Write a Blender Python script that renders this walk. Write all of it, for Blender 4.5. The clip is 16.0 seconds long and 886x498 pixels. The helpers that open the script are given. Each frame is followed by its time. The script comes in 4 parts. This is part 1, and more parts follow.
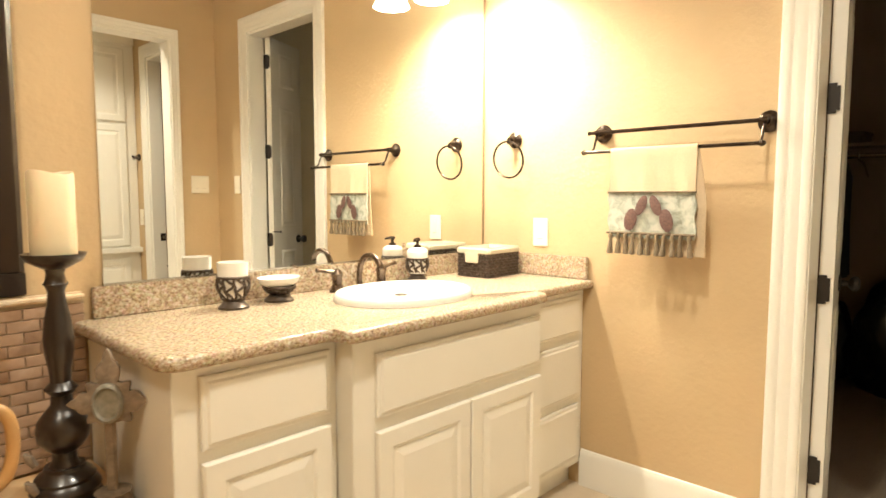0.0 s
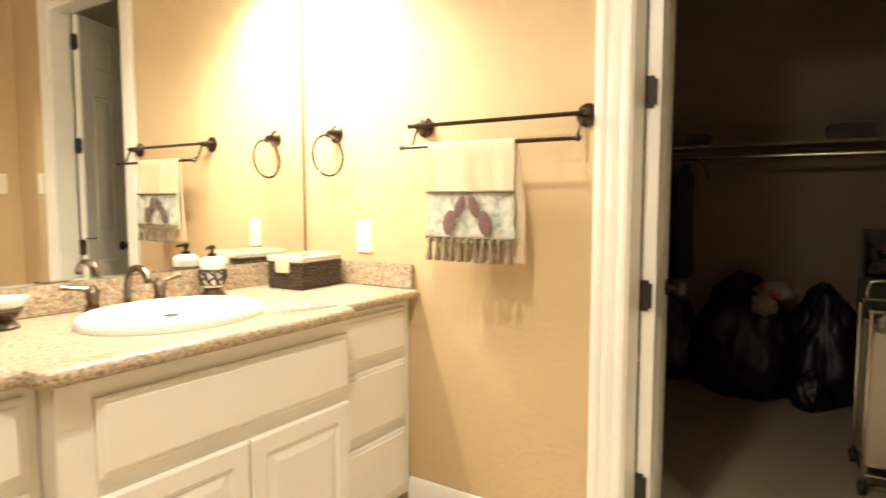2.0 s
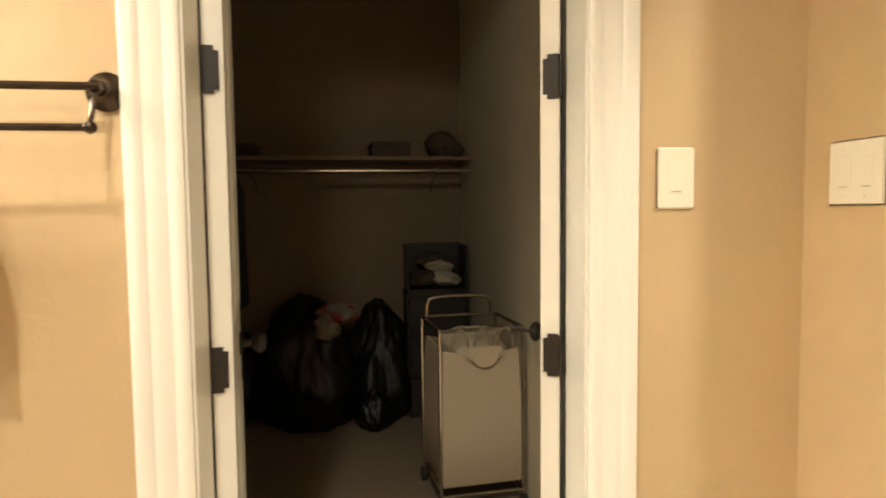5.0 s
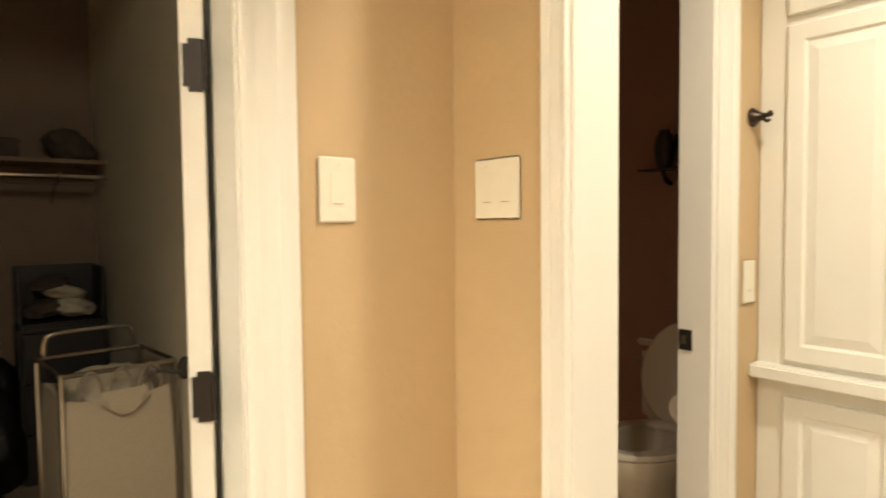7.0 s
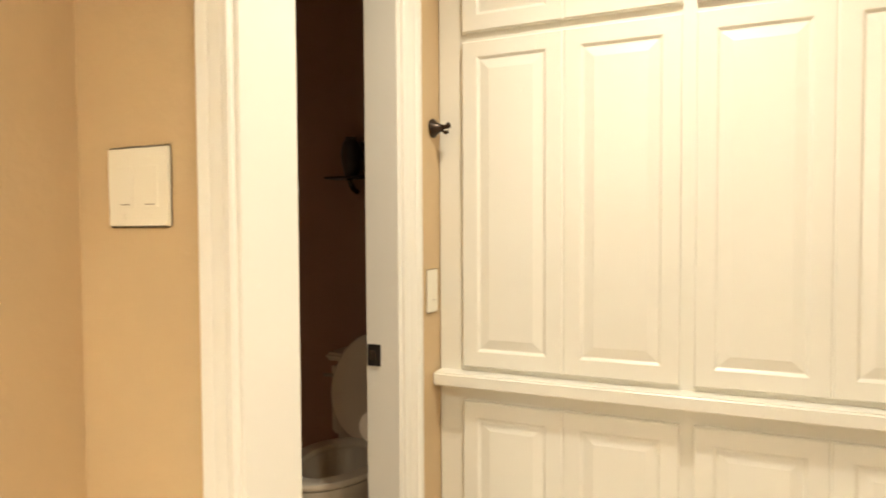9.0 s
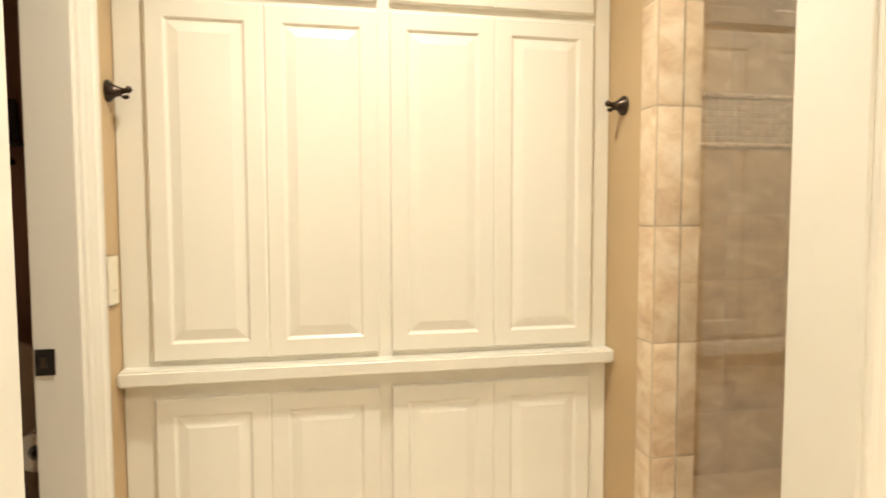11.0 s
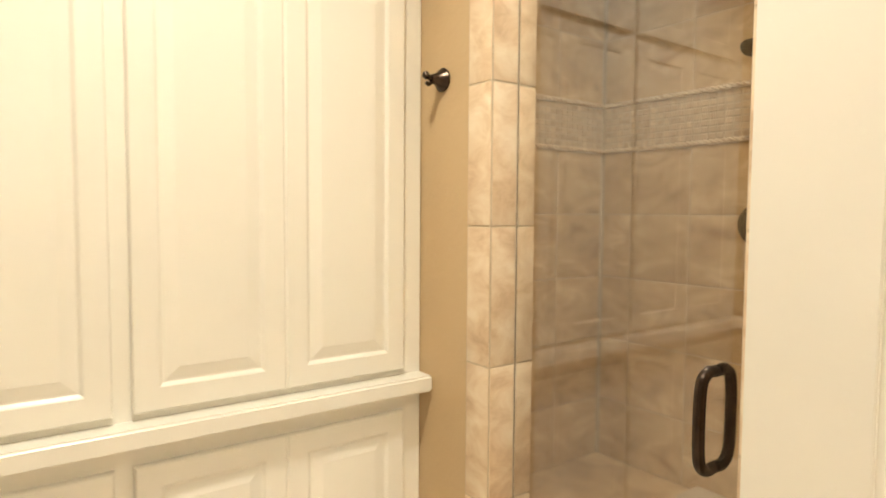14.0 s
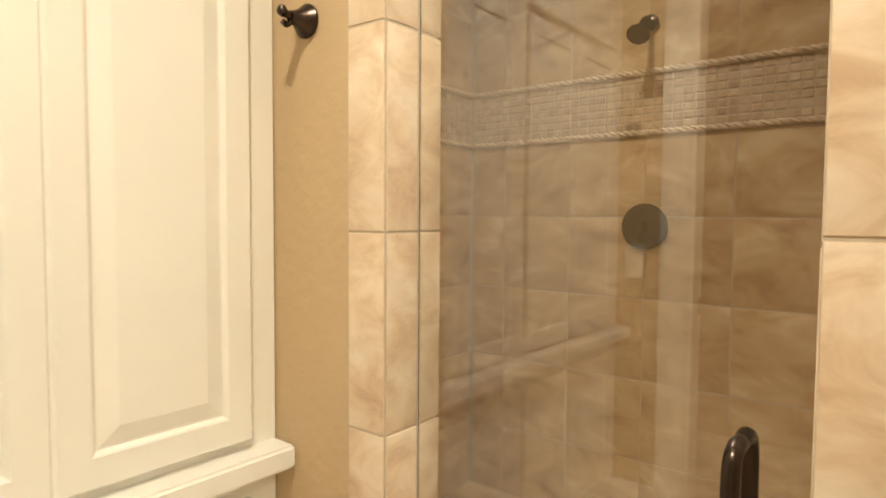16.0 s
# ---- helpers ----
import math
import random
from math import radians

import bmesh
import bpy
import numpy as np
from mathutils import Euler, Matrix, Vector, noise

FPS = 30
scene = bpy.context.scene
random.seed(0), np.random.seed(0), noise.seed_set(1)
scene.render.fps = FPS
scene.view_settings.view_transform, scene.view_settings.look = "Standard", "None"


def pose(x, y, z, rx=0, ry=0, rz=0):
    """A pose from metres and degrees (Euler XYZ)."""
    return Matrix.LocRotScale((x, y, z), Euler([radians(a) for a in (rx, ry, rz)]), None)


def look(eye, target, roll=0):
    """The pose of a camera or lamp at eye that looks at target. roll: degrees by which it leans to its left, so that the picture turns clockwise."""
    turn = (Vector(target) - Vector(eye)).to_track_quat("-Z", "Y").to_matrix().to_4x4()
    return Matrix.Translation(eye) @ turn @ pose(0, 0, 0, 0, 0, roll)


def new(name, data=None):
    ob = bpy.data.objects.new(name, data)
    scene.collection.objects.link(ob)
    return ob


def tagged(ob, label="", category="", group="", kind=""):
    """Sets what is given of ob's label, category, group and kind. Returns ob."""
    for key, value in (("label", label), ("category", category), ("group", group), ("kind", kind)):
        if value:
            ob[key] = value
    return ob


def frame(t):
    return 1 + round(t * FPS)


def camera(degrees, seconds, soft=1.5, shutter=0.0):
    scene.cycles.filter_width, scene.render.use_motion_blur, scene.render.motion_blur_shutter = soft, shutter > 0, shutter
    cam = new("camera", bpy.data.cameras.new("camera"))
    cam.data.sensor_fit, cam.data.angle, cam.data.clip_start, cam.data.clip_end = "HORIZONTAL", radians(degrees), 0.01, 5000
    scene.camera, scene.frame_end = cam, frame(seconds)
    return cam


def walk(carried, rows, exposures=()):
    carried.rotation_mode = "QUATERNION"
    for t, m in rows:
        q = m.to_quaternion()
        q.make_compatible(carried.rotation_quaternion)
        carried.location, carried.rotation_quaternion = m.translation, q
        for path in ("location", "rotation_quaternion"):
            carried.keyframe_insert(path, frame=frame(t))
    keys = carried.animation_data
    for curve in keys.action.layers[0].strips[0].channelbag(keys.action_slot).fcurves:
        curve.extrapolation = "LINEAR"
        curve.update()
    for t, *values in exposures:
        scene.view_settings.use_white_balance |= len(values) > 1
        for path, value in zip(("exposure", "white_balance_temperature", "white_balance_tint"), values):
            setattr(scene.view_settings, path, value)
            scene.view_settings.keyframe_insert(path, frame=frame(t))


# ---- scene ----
cam = camera(71.8, 16.0, soft=1.6, shutter=0.5)
# seconds, eye, point looked at, roll
PATH = [
    (0, (-2.277, -1.892, 1.237), (-0.831, -0.521, 1.07), 0.1),
    (0.5, (-2.154, -1.895, 1.243), (-0.711, -0.521, 1.079), -0.0),
    (1, (-2.059, -1.894, 1.236), (-0.568, -0.571, 1.072), 0.1),
    (1.5, (-1.946, -1.922, 1.232), (-0.392, -0.673, 1.073), 0.1),
    (2, (-1.858, -1.945, 1.231), (-0.198, -0.841, 1.072), 0.1),
    (2.5, (-1.731, -1.978, 1.249), (0.046, -1.074, 1.081), -0.1),
    (3, (-1.619, -1.948, 1.256), (0.27, -1.312, 1.098), -0.2),
    (3.2, (-1.581, -1.928, 1.252), (0.341, -1.396, 1.1), -0.1),
    (5.3, (-1.231, -1.7, 1.268), (0.723, -2.108, 1.151), -0.7),
    (5.5, (-1.232, -1.709, 1.26), (0.702, -2.207, 1.15), -0.7),
    (6, (-1.2, -1.697, 1.256), (0.641, -2.47, 1.154), -0.7),
    (6.5, (-1.131, -1.749, 1.269), (0.588, -2.766, 1.175), -0.7),
    (7, (-1.1, -1.787, 1.266), (0.462, -3.033, 1.175), -0.6),
    (7.5, (-1.03, -1.807, 1.262), (0.335, -3.266, 1.176), -0.6),
    (8, (-0.975, -1.825, 1.248), (0.177, -3.457, 1.17), -0.5),
    (8.5, (-0.957, -1.916, 1.256), (0.004, -3.668, 1.181), -0.4),
    (9, (-0.988, -1.976, 1.266), (-0.203, -3.814, 1.196), -0.3),
    (9.5, (-0.97, -1.98, 1.264), (-0.413, -3.9, 1.201), -0.2),
    (10, (-0.935, -1.954, 1.254), (-0.674, -3.936, 1.198), -0.1),
    (10.2, (-0.915, -1.94, 1.247), (-0.779, -3.934, 1.166), -0.1),
    (12.3, (-0.533, -1.93, 1.262), (-1.419, -3.719, 1.132), -0.0),
    (12.5, (-0.55, -1.972, 1.249), (-1.444, -3.757, 1.125), 0.1),
    (13, (-0.603, -2.123, 1.233), (-1.577, -3.865, 1.111), 0.3),
    (13.5, (-0.677, -2.291, 1.246), (-1.741, -3.98, 1.126), 0.4),
    (14, (-0.741, -2.438, 1.237), (-1.923, -4.047, 1.122), 0.4),
    (14.5, (-0.804, -2.583, 1.241), (-2.115, -4.09, 1.131), 0.3),
    (15, (-0.862, -2.696, 1.237), (-2.29, -4.091, 1.129), 0.3),
    (15.5, (-0.91, -2.774, 1.231), (-2.42, -4.082, 1.126), 0.3),
    (16, (-0.968, -2.847, 1.233), (-2.532, -4.089, 1.129), 0.4),
]
walk(cam, [(r[0], look(*r[1:])) for r in PATH])

# ---------------------------------------------------------------- light
WARM = (1.0, 0.927, 0.775)
world = bpy.data.worlds.new("world")
scene.world = world
world.use_nodes = True
world.node_tree.nodes["Background"].inputs[0].default_value = (0.02, 0.017, 0.013, 1)
world.node_tree.nodes["Background"].inputs[1].default_value = 0.2
scene.view_settings.exposure = 1.36
CEIL = 2.75


def spot(name, at, watts, size=134, blend=0.9, radius=0.06):
    data = bpy.data.lights.new(name, "SPOT")
    data.energy, data.color, data.spot_size, data.spot_blend, data.shadow_soft_size = watts, WARM, radians(size), blend, radius
    ob = new(name, data)
    ob.matrix_world = look(at, (at[0], at[1] + 0.001, at[2] - 1))
    return ob


def bulb(name, at, watts, radius=0.035):
    data = bpy.data.lights.new(name, "POINT")
    data.energy, data.color, data.shadow_soft_size = watts, WARM, radius
    ob = new(name, data)
    ob.location = at
    return ob


SHADES = ((-0.66, -0.17, 2.105), (-0.43, -0.19, 2.068), (-0.20, -0.17, 2.145))
for at in SHADES:
    bulb("vanity_bulb", (at[0], at[1], at[2] + 0.052), 17.0)
CANS = ((-0.94, -3.09, 49), (-1.25, -1.30, 52), (-2.55, -3.70, 14.5))
for cx, cy, watts in CANS:
    spot("can_lamp", (cx, cy, CEIL - 0.03), watts)
# Unseen lamp, added as soft fill for the vanity fronts and closet.
FILLDOME = (-2.7, -1.3)
bulb("fill_bulb", (*FILLDOME, CEIL - 0.12), 20, 0.16)


# ---------------------------------------------------------------- materials
def mat(name, color, rough=0.5, metal=0.0, var=0.0, scale=8.0, bump=0.0, bump_scale=60.0, coat=0.0, second=None, spread=0.5, spec=0.5):
    m = bpy.data.materials.new(name)
    m.use_nodes = True
    nt = m.node_tree
    b = nt.nodes["Principled BSDF"]
    b.inputs["Roughness"].default_value, b.inputs["Metallic"].default_value = rough, metal
    b.inputs["Coat Weight"].default_value = coat
    b.inputs["Specular IOR Level"].default_value = spec
    tc = nt.nodes.new("ShaderNodeTexCoord")
    if second is None:
        second = tuple(c * (1 - var) for c in color)
    n = nt.nodes.new("ShaderNodeTexNoise")
    n.inputs["Scale"].default_value, n.inputs["Detail"].default_value = scale, 6
    r = nt.nodes.new("ShaderNodeValToRGB")
    r.color_ramp.elements[0].position, r.color_ramp.elements[1].position = 0.5 - spread / 2, 0.5 + spread / 2
    r.color_ramp.elements[0].color, r.color_ramp.elements[1].color = (*second, 1), (*color, 1)
    nt.links.new(tc.outputs["Object"], n.inputs["Vector"])
    nt.links.new(n.outputs["Fac"], r.inputs["Fac"])
    nt.links.new(r.outputs["Color"], b.inputs["Base Color"])
    if bump:
        n2 = nt.nodes.new("ShaderNodeTexNoise")
        n2.inputs["Scale"].default_value, n2.inputs["Detail"].default_value = bump_scale, 4
        bp = nt.nodes.new("ShaderNodeBump")
        bp.inputs["Strength"].default_value, bp.inputs["Distance"].default_value = bump, 0.004
        nt.links.new(tc.outputs["Object"], n2.inputs["Vector"])
        nt.links.new(n2.outputs["Fac"], bp.inputs["Height"])
        nt.links.new(bp.outputs["Normal"], b.inputs["Normal"])
    return m


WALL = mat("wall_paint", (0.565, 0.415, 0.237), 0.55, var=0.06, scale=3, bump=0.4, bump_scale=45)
# Toilet room paint, with the darkness of the unlit room in its colour.
UNLITWALL = mat("unlit_wall_paint", (0.34, 0.20, 0.135), 0.6, var=0.05, scale=3, bump=0.35, bump_scale=45)
CEILING = mat("ceiling_paint", (0.72, 0.64, 0.5), 0.8, var=0.04, bump=0.5, bump_scale=70)
TRIM = mat("trim_enamel", (0.79, 0.765, 0.69), 0.28, var=0.02, scale=5, bump=0.04, bump_scale=20)
CABINET = mat("cabinet_enamel", (0.79, 0.762, 0.675), 0.3, var=0.025, scale=6, bump=0.05, bump_scale=25)
PLATE = mat("switch_plastic", (0.82, 0.77, 0.63), 0.3)
BRONZE = mat("oil_rubbed_bronze", (0.085, 0.062, 0.046), 0.27, 0.9, second=(0.04, 0.028, 0.021), scale=30)
BLACK = mat("black_iron", (0.022, 0.017, 0.013), 0.5, 0.25)
# Bronze paled for the faucet: its bright highlights are put into the colour.
TAPBRONZE = mat("highlit_bronze", (0.20, 0.15, 0.115), 0.24, 0.95, second=(0.10, 0.072, 0.054), scale=25)
NICKEL = mat("brushed_nickel", (0.33, 0.29, 0.23), 0.28, 0.95, var=0.15, scale=40)
PORCELAIN = mat("porcelain", (0.82, 0.80, 0.74), 0.1, coat=0.4)
BONE = mat("bone_porcelain", (0.60, 0.53, 0.42), 0.14, coat=0.3)
CARPET = mat("carpet", (0.34, 0.26, 0.18), 0.95, var=0.3, scale=180, bump=1.0, bump_scale=400)
FLOORTILE = mat("floor_stone", (0.66, 0.56, 0.43), 0.4, second=(0.52, 0.42, 0.30), scale=6, bump=0.1)
GROUT = mat("grout", (0.60, 0.49, 0.35), 0.85, var=0.15, scale=40)
# One closet tan twice: light and shade of the room put into the colour.
LITCLOSET = mat("closet_tan_lit", (0.82, 0.76, 0.60), 0.6, var=0.05, bump=0.3, bump_scale=45)
SHADECLOSET = mat("closet_tan_shaded", (0.235, 0.17, 0.112), 0.7, var=0.05, bump=0.3, bump_scale=45)
RUBBER = mat("rubber", (0.02, 0.02, 0.02), 0.7)
STEEL = mat("chrome_tube", (0.55, 0.52, 0.46), 0.22, 1.0)
CANVAS = mat("canvas", (0.62, 0.53, 0.39), 0.9, var=0.12, scale=120, bump=0.5, bump_scale=250)
BAG = mat("black_polythene", (0.005, 0.005, 0.005), 0.46, var=0.2, bump=1.0, bump_scale=32)
WAX = mat("ivory_wax", (0.82, 0.72, 0.50), 0.45, var=0.06, scale=10)
WAX.node_tree.nodes["Principled BSDF"].inputs["Subsurface Weight"].default_value = 0.15


def stone_mat(name, colors, scale, rough, rnd=0.25, bump=0.1, stretch=(1, 1, 1), ramp=(0.3, 0.45, 0.56, 0.7)):
    """Veined or clouded stone that differs from piece to piece."""
    m = bpy.data.materials.new(name)
    m.use_nodes = True
    nt = m.node_tree
    b = nt.nodes["Principled BSDF"]
    b.inputs["Roughness"].default_value = rough
    geo = nt.nodes.new("ShaderNodeNewGeometry")
    info = nt.nodes.new("ShaderNodeObjectInfo")
    off = nt.nodes.new("ShaderNodeVectorMath")
    off.operation = "MULTIPLY_ADD"
    add = nt.nodes.new("ShaderNodeMath")
    add.operation = "ADD"
    nt.links.new(info.outputs["Random"], add.inputs[0])
    nt.links.new(geo.outputs["Random Per Island"], add.inputs[1])
    comb = nt.nodes.new("ShaderNodeCombineXYZ")
    mul = nt.nodes.new("ShaderNodeMath")
    mul.operation = "MULTIPLY"
    mul.inputs[1].default_value = 37.0
    nt.links.new(add.outputs[0], mul.inputs[0])
    for k in range(3):
        nt.links.new(mul.outputs[0], comb.inputs[k])
    off.inputs[1].default_value = stretch
    nt.links.new(geo.outputs["Position"], off.inputs[0])
    nt.links.new(comb.outputs[0], off.inputs[2])
    n = nt.nodes.new("ShaderNodeTexNoise")
    n.inputs["Scale"].default_value, n.inputs["Detail"].default_value, n.inputs["Distortion"].default_value = scale, 9, 0.55
    n.inputs["Roughness"].default_value = 0.6
    nt.links.new(off.outputs[0], n.inputs["Vector"])
    r = nt.nodes.new("ShaderNodeValToRGB")
    e = r.color_ramp.elements
    while len(e) < len(colors):
        e.new(0.5)
    for k, c in enumerate(colors):
        e[k].position, e[k].color = ramp[k], (*c, 1)
    nt.links.new(n.outputs["Fac"], r.inputs["Fac"])
    hsv = nt.nodes.new("ShaderNodeHueSaturation")
    mr = nt.nodes.new("ShaderNodeMapRange")
    mr.inputs["From Max"].default_value = 2.0
    mr.inputs["To Min"].default_value, mr.inputs["To Max"].default_value = 1 - rnd, 1 + rnd
    nt.links.new(add.outputs[0], mr.inputs["Value"])
    nt.links.new(mr.outputs[0], hsv.inputs["Value"])
    nt.links.new(r.outputs["Color"], hsv.inputs["Color"])
    nt.links.new(hsv.outputs["Color"], b.inputs["Base Color"])
    bp = nt.nodes.new("ShaderNodeBump")
    bp.inputs["Strength"].default_value, bp.inputs["Distance"].default_value = bump, 0.003
    nt.links.new(n.outputs["Fac"], bp.inputs["Height"])
    nt.links.new(bp.outputs["Normal"], b.inputs["Normal"])
    return m


TRAVERTINE = stone_mat("shower_travertine", [(0.40, 0.245, 0.125), (0.56, 0.38, 0.20), (0.63, 0.455, 0.255), (0.76, 0.605, 0.39)], 4.6, 0.3, 0.09, 0.15, (1, 1, 1.8))
COLUMNSTONE = stone_mat("column_travertine", [(0.54, 0.38, 0.24), (0.66, 0.50, 0.33), (0.73, 0.59, 0.42), (0.80, 0.69, 0.53)], 8.5, 0.4, 0.1, 0.25, (1, 1, 1.6), (0.32, 0.44, 0.54, 0.68))
MOSAIC = stone_mat("mosaic_stone", [(0.42, 0.29, 0.18), (0.54, 0.39, 0.25), (0.60, 0.46, 0.30), (0.68, 0.54, 0.38)], 9.0, 0.45, 0.14, 0.2)
TUBMOSAIC = stone_mat("tub_mosaic_stone", [(0.22, 0.13, 0.08), (0.33, 0.21, 0.13), (0.40, 0.27, 0.18), (0.46, 0.33, 0.24)], 8.0, 0.4, 0.16, 0.2)

GRANITE = bpy.data.materials.new("granite")
GRANITE.use_nodes = True
_nt = GRANITE.node_tree
_b = _nt.nodes["Principled BSDF"]
_b.inputs["Roughness"].default_value = 0.16
_tc = _nt.nodes.new("ShaderNodeTexCoord")
_n1 = _nt.nodes.new("ShaderNodeTexNoise")
_n1.inputs["Scale"].default_value, _n1.inputs["Detail"].default_value, _n1.inputs["Roughness"].default_value = 170, 9, 0.72
_r1 = _nt.nodes.new("ShaderNodeValToRGB")
_e = _r1.color_ramp.elements
while len(_e) < 5:
    _e.new(0.5)
for _k, (_p, _c) in enumerate(((0.34, (0.09, 0.06, 0.04)), (0.435, (0.28, 0.185, 0.115)), (0.49, (0.44, 0.335, 0.22)), (0.56, (0.60, 0.51, 0.38)), (0.68, (0.72, 0.66, 0.54)))):
    _e[_k].position, _e[_k].color = _p, (*_c, 1)
_n2 = _nt.nodes.new("ShaderNodeTexVoronoi")
_n2.inputs["Scale"].default_value = 110
_n3 = _nt.nodes.new("ShaderNodeTexNoise")
_n3.inputs["Scale"].default_value, _n3.inputs["Detail"].default_value = 115, 3
_bl = _nt.nodes.new("ShaderNodeMixRGB")
_bl.inputs[0].default_value = 0.35
_mx = _nt.nodes.new("ShaderNodeMixRGB")
_mx.blend_type = "MULTIPLY"
_mx.inputs[0].default_value = 0.15
for _s, _d in ((_tc.outputs["Object"], _n1.inputs["Vector"]), (_tc.outputs["Object"], _n2.inputs["Vector"]), (_tc.outputs["Object"], _n3.inputs["Vector"]),
               (_n1.outputs["Fac"], _bl.inputs[1]), (_n3.outputs["Fac"], _bl.inputs[2]), (_bl.outputs["Color"], _r1.inputs["Fac"]),
               (_r1.outputs["Color"], _mx.inputs[1]), (_n2.outputs["Color"], _mx.inputs[2]), (_mx.outputs["Color"], _b.inputs["Base Color"])):
    _nt.links.new(_s, _d)

MIRROR = bpy.data.materials.new("mirror_silver")
MIRROR.use_nodes = True
_b = MIRROR.node_tree.nodes["Principled BSDF"]
_b.inputs["Base Color"].default_value, _b.inputs["Metallic"].default_value, _b.inputs["Roughness"].default_value = (0.90, 0.90, 0.86, 1), 1.0, 0.0

GLASS = bpy.data.materials.new("shower_glass")
GLASS.use_nodes = True
_b = GLASS.node_tree.nodes["Principled BSDF"]
_b.inputs["Base Color"].default_value, _b.inputs["Roughness"].default_value = (0.98, 0.97, 0.93, 1), 0.0
_b.inputs["Transmission Weight"].default_value, _b.inputs["IOR"].default_value = 1.0, 1.82


def glow(name, color, strength):
    m = bpy.data.materials.new(name)
    m.use_nodes = True
    b = m.node_tree.nodes["Principled BSDF"]
    b.inputs["Base Color"].default_value = (0.9, 0.86, 0.76, 1)
    b.inputs["Emission Color"].default_value, b.inputs["Emission Strength"].default_value = (*color, 1), strength
    return m


SHADEGLASS = glow("lit_frosted_glass", WARM, 6)
CANLENS = glow("can_lens", WARM, 14)


# ---------------------------------------------------------------- mesh helpers
def flat(bm, angle=35):
    for f in bm.faces:
        f.smooth = True
    for e in bm.edges:
        e.smooth = not (len(e.link_faces) == 2 and e.calc_face_angle(0) > radians(angle))


def mesh_of(name, bm, material, angle=35):
    bmesh.ops.recalc_face_normals(bm, faces=bm.faces)
    flat(bm, angle)
    me = bpy.data.meshes.new(name)
    bm.to_mesh(me)
    bm.free()
    me.materials.append(material)
    return me


def part(name, bm, material, parent=None, label="", m=None, angle=35):
    ob = new(name, mesh_of(name, bm, material, angle))
    if parent is not None:
        ob.parent = parent
    if m is not None:
        ob.matrix_local = m
    if label:
        ob["label"] = label
    return ob


def thing(name, label, category, m=None, group="", kind=""):
    ob = new(name)
    ob.empty_display_size = 0.05
    if m is not None:
        ob.matrix_world = m
    return tagged(ob, label, category, group, kind)


def box(x0, y0, z0, x1, y1, z1, bevel=0.0, seg=2, bm=None):
    bm = bm or bmesh.new()
    r = bmesh.ops.create_cube(bm, size=1)
    for v in r["verts"]:
        v.co = (x0 + (v.co.x + 0.5) * (x1 - x0), y0 + (v.co.y + 0.5) * (y1 - y0), z0 + (v.co.z + 0.5) * (z1 - z0))
    if bevel:
        es = list({e for v in r["verts"] for e in v.link_edges})
        bmesh.ops.bevel(bm, geom=es, offset=bevel, segments=seg, affect="EDGES", clamp_overlap=True)
    return bm


def lathe(profile, n=32, bm=None, at=(0, 0, 0), sx=1.0, sy=1.0):
    """Rings of (radius, height), closed at the ends that touch the axis."""
    bm = bm or bmesh.new()
    rings = []
    for r, z in profile:
        if r < 1e-5:
            rings.append([bm.verts.new((at[0], at[1], at[2] + z))])
        else:
            rings.append([bm.verts.new((at[0] + sx * r * math.cos(2 * math.pi * k / n), at[1] + sy * r * math.sin(2 * math.pi * k / n), at[2] + z)) for k in range(n)])
    for a, b in zip(rings, rings[1:]):
        for k in range(n):
            q = [a[k % len(a)], a[(k + 1) % len(a)], b[(k + 1) % len(b)], b[k % len(b)]]
            q = list(dict.fromkeys(q))
            if len(q) > 2:
                bm.faces.new(q)
    return bm


def tube(points, radius, n=10, closed=False, bm=None):
    """A round bar along points; radius is a number or one for each point."""
    bm = bm or bmesh.new()
    pts = [Vector(p) for p in points]
    rad = radius if isinstance(radius, (list, tuple)) else [radius] * len(pts)
    rings, side = [], None
    for i, p in enumerate(pts):
        a = pts[i - 1] if (i or closed) else p
        b = pts[(i + 1) % len(pts)] if (i + 1 < len(pts) or closed) else p
        d = (b - a).normalized()
        if side is None:
            side = d.orthogonal().normalized()
        side = (side - d * side.dot(d)).normalized()
        up = d.cross(side)
        rings.append([bm.verts.new(p + rad[i] * (math.cos(2 * math.pi * k / n) * side + math.sin(2 * math.pi * k / n) * up)) for k in range(n)])
    for i in range(len(rings) if closed else len(rings) - 1):
        a, b = rings[i], rings[(i + 1) % len(rings)]
        for k in range(n):
            bm.faces.new((a[k], a[(k + 1) % n], b[(k + 1) % n], b[k]))
    if not closed:
        bm.faces.new(rings[0][::-1])
        bm.faces.new(rings[-1])
    return bm


def smooth_path(points, steps=6):
    """Catmull-Rom through the points."""
    p = [Vector(q) for q in points]
    p = [2 * p[0] - p[1]] + p + [2 * p[-1] - p[-2]]
    out = []
    for i in range(1, len(p) - 2):
        for s in range(steps):
            t = s / steps
            out.append(0.5 * (2 * p[i] + (p[i + 1] - p[i - 1]) * t + (2 * p[i - 1] - 5 * p[i] + 4 * p[i + 1] - p[i + 2]) * t * t + (3 * p[i] - p[i - 1] - 3 * p[i + 1] + p[i + 2]) * t ** 3))
    return out + [p[-2]]


def extrude_outline(outline, z0, z1, bm=None):
    bm = bm or bmesh.new()
    lo = [bm.verts.new((x, y, z0)) for x, y in outline]
    hi = [bm.verts.new((x, y, z1)) for x, y in outline]
    n = len(outline)
    for k in range(n):
        bm.faces.new((lo[k], lo[(k + 1) % n], hi[(k + 1) % n], hi[k]))
    bm.faces.new(lo[::-1])
    bm.faces.new(hi)
    return bm


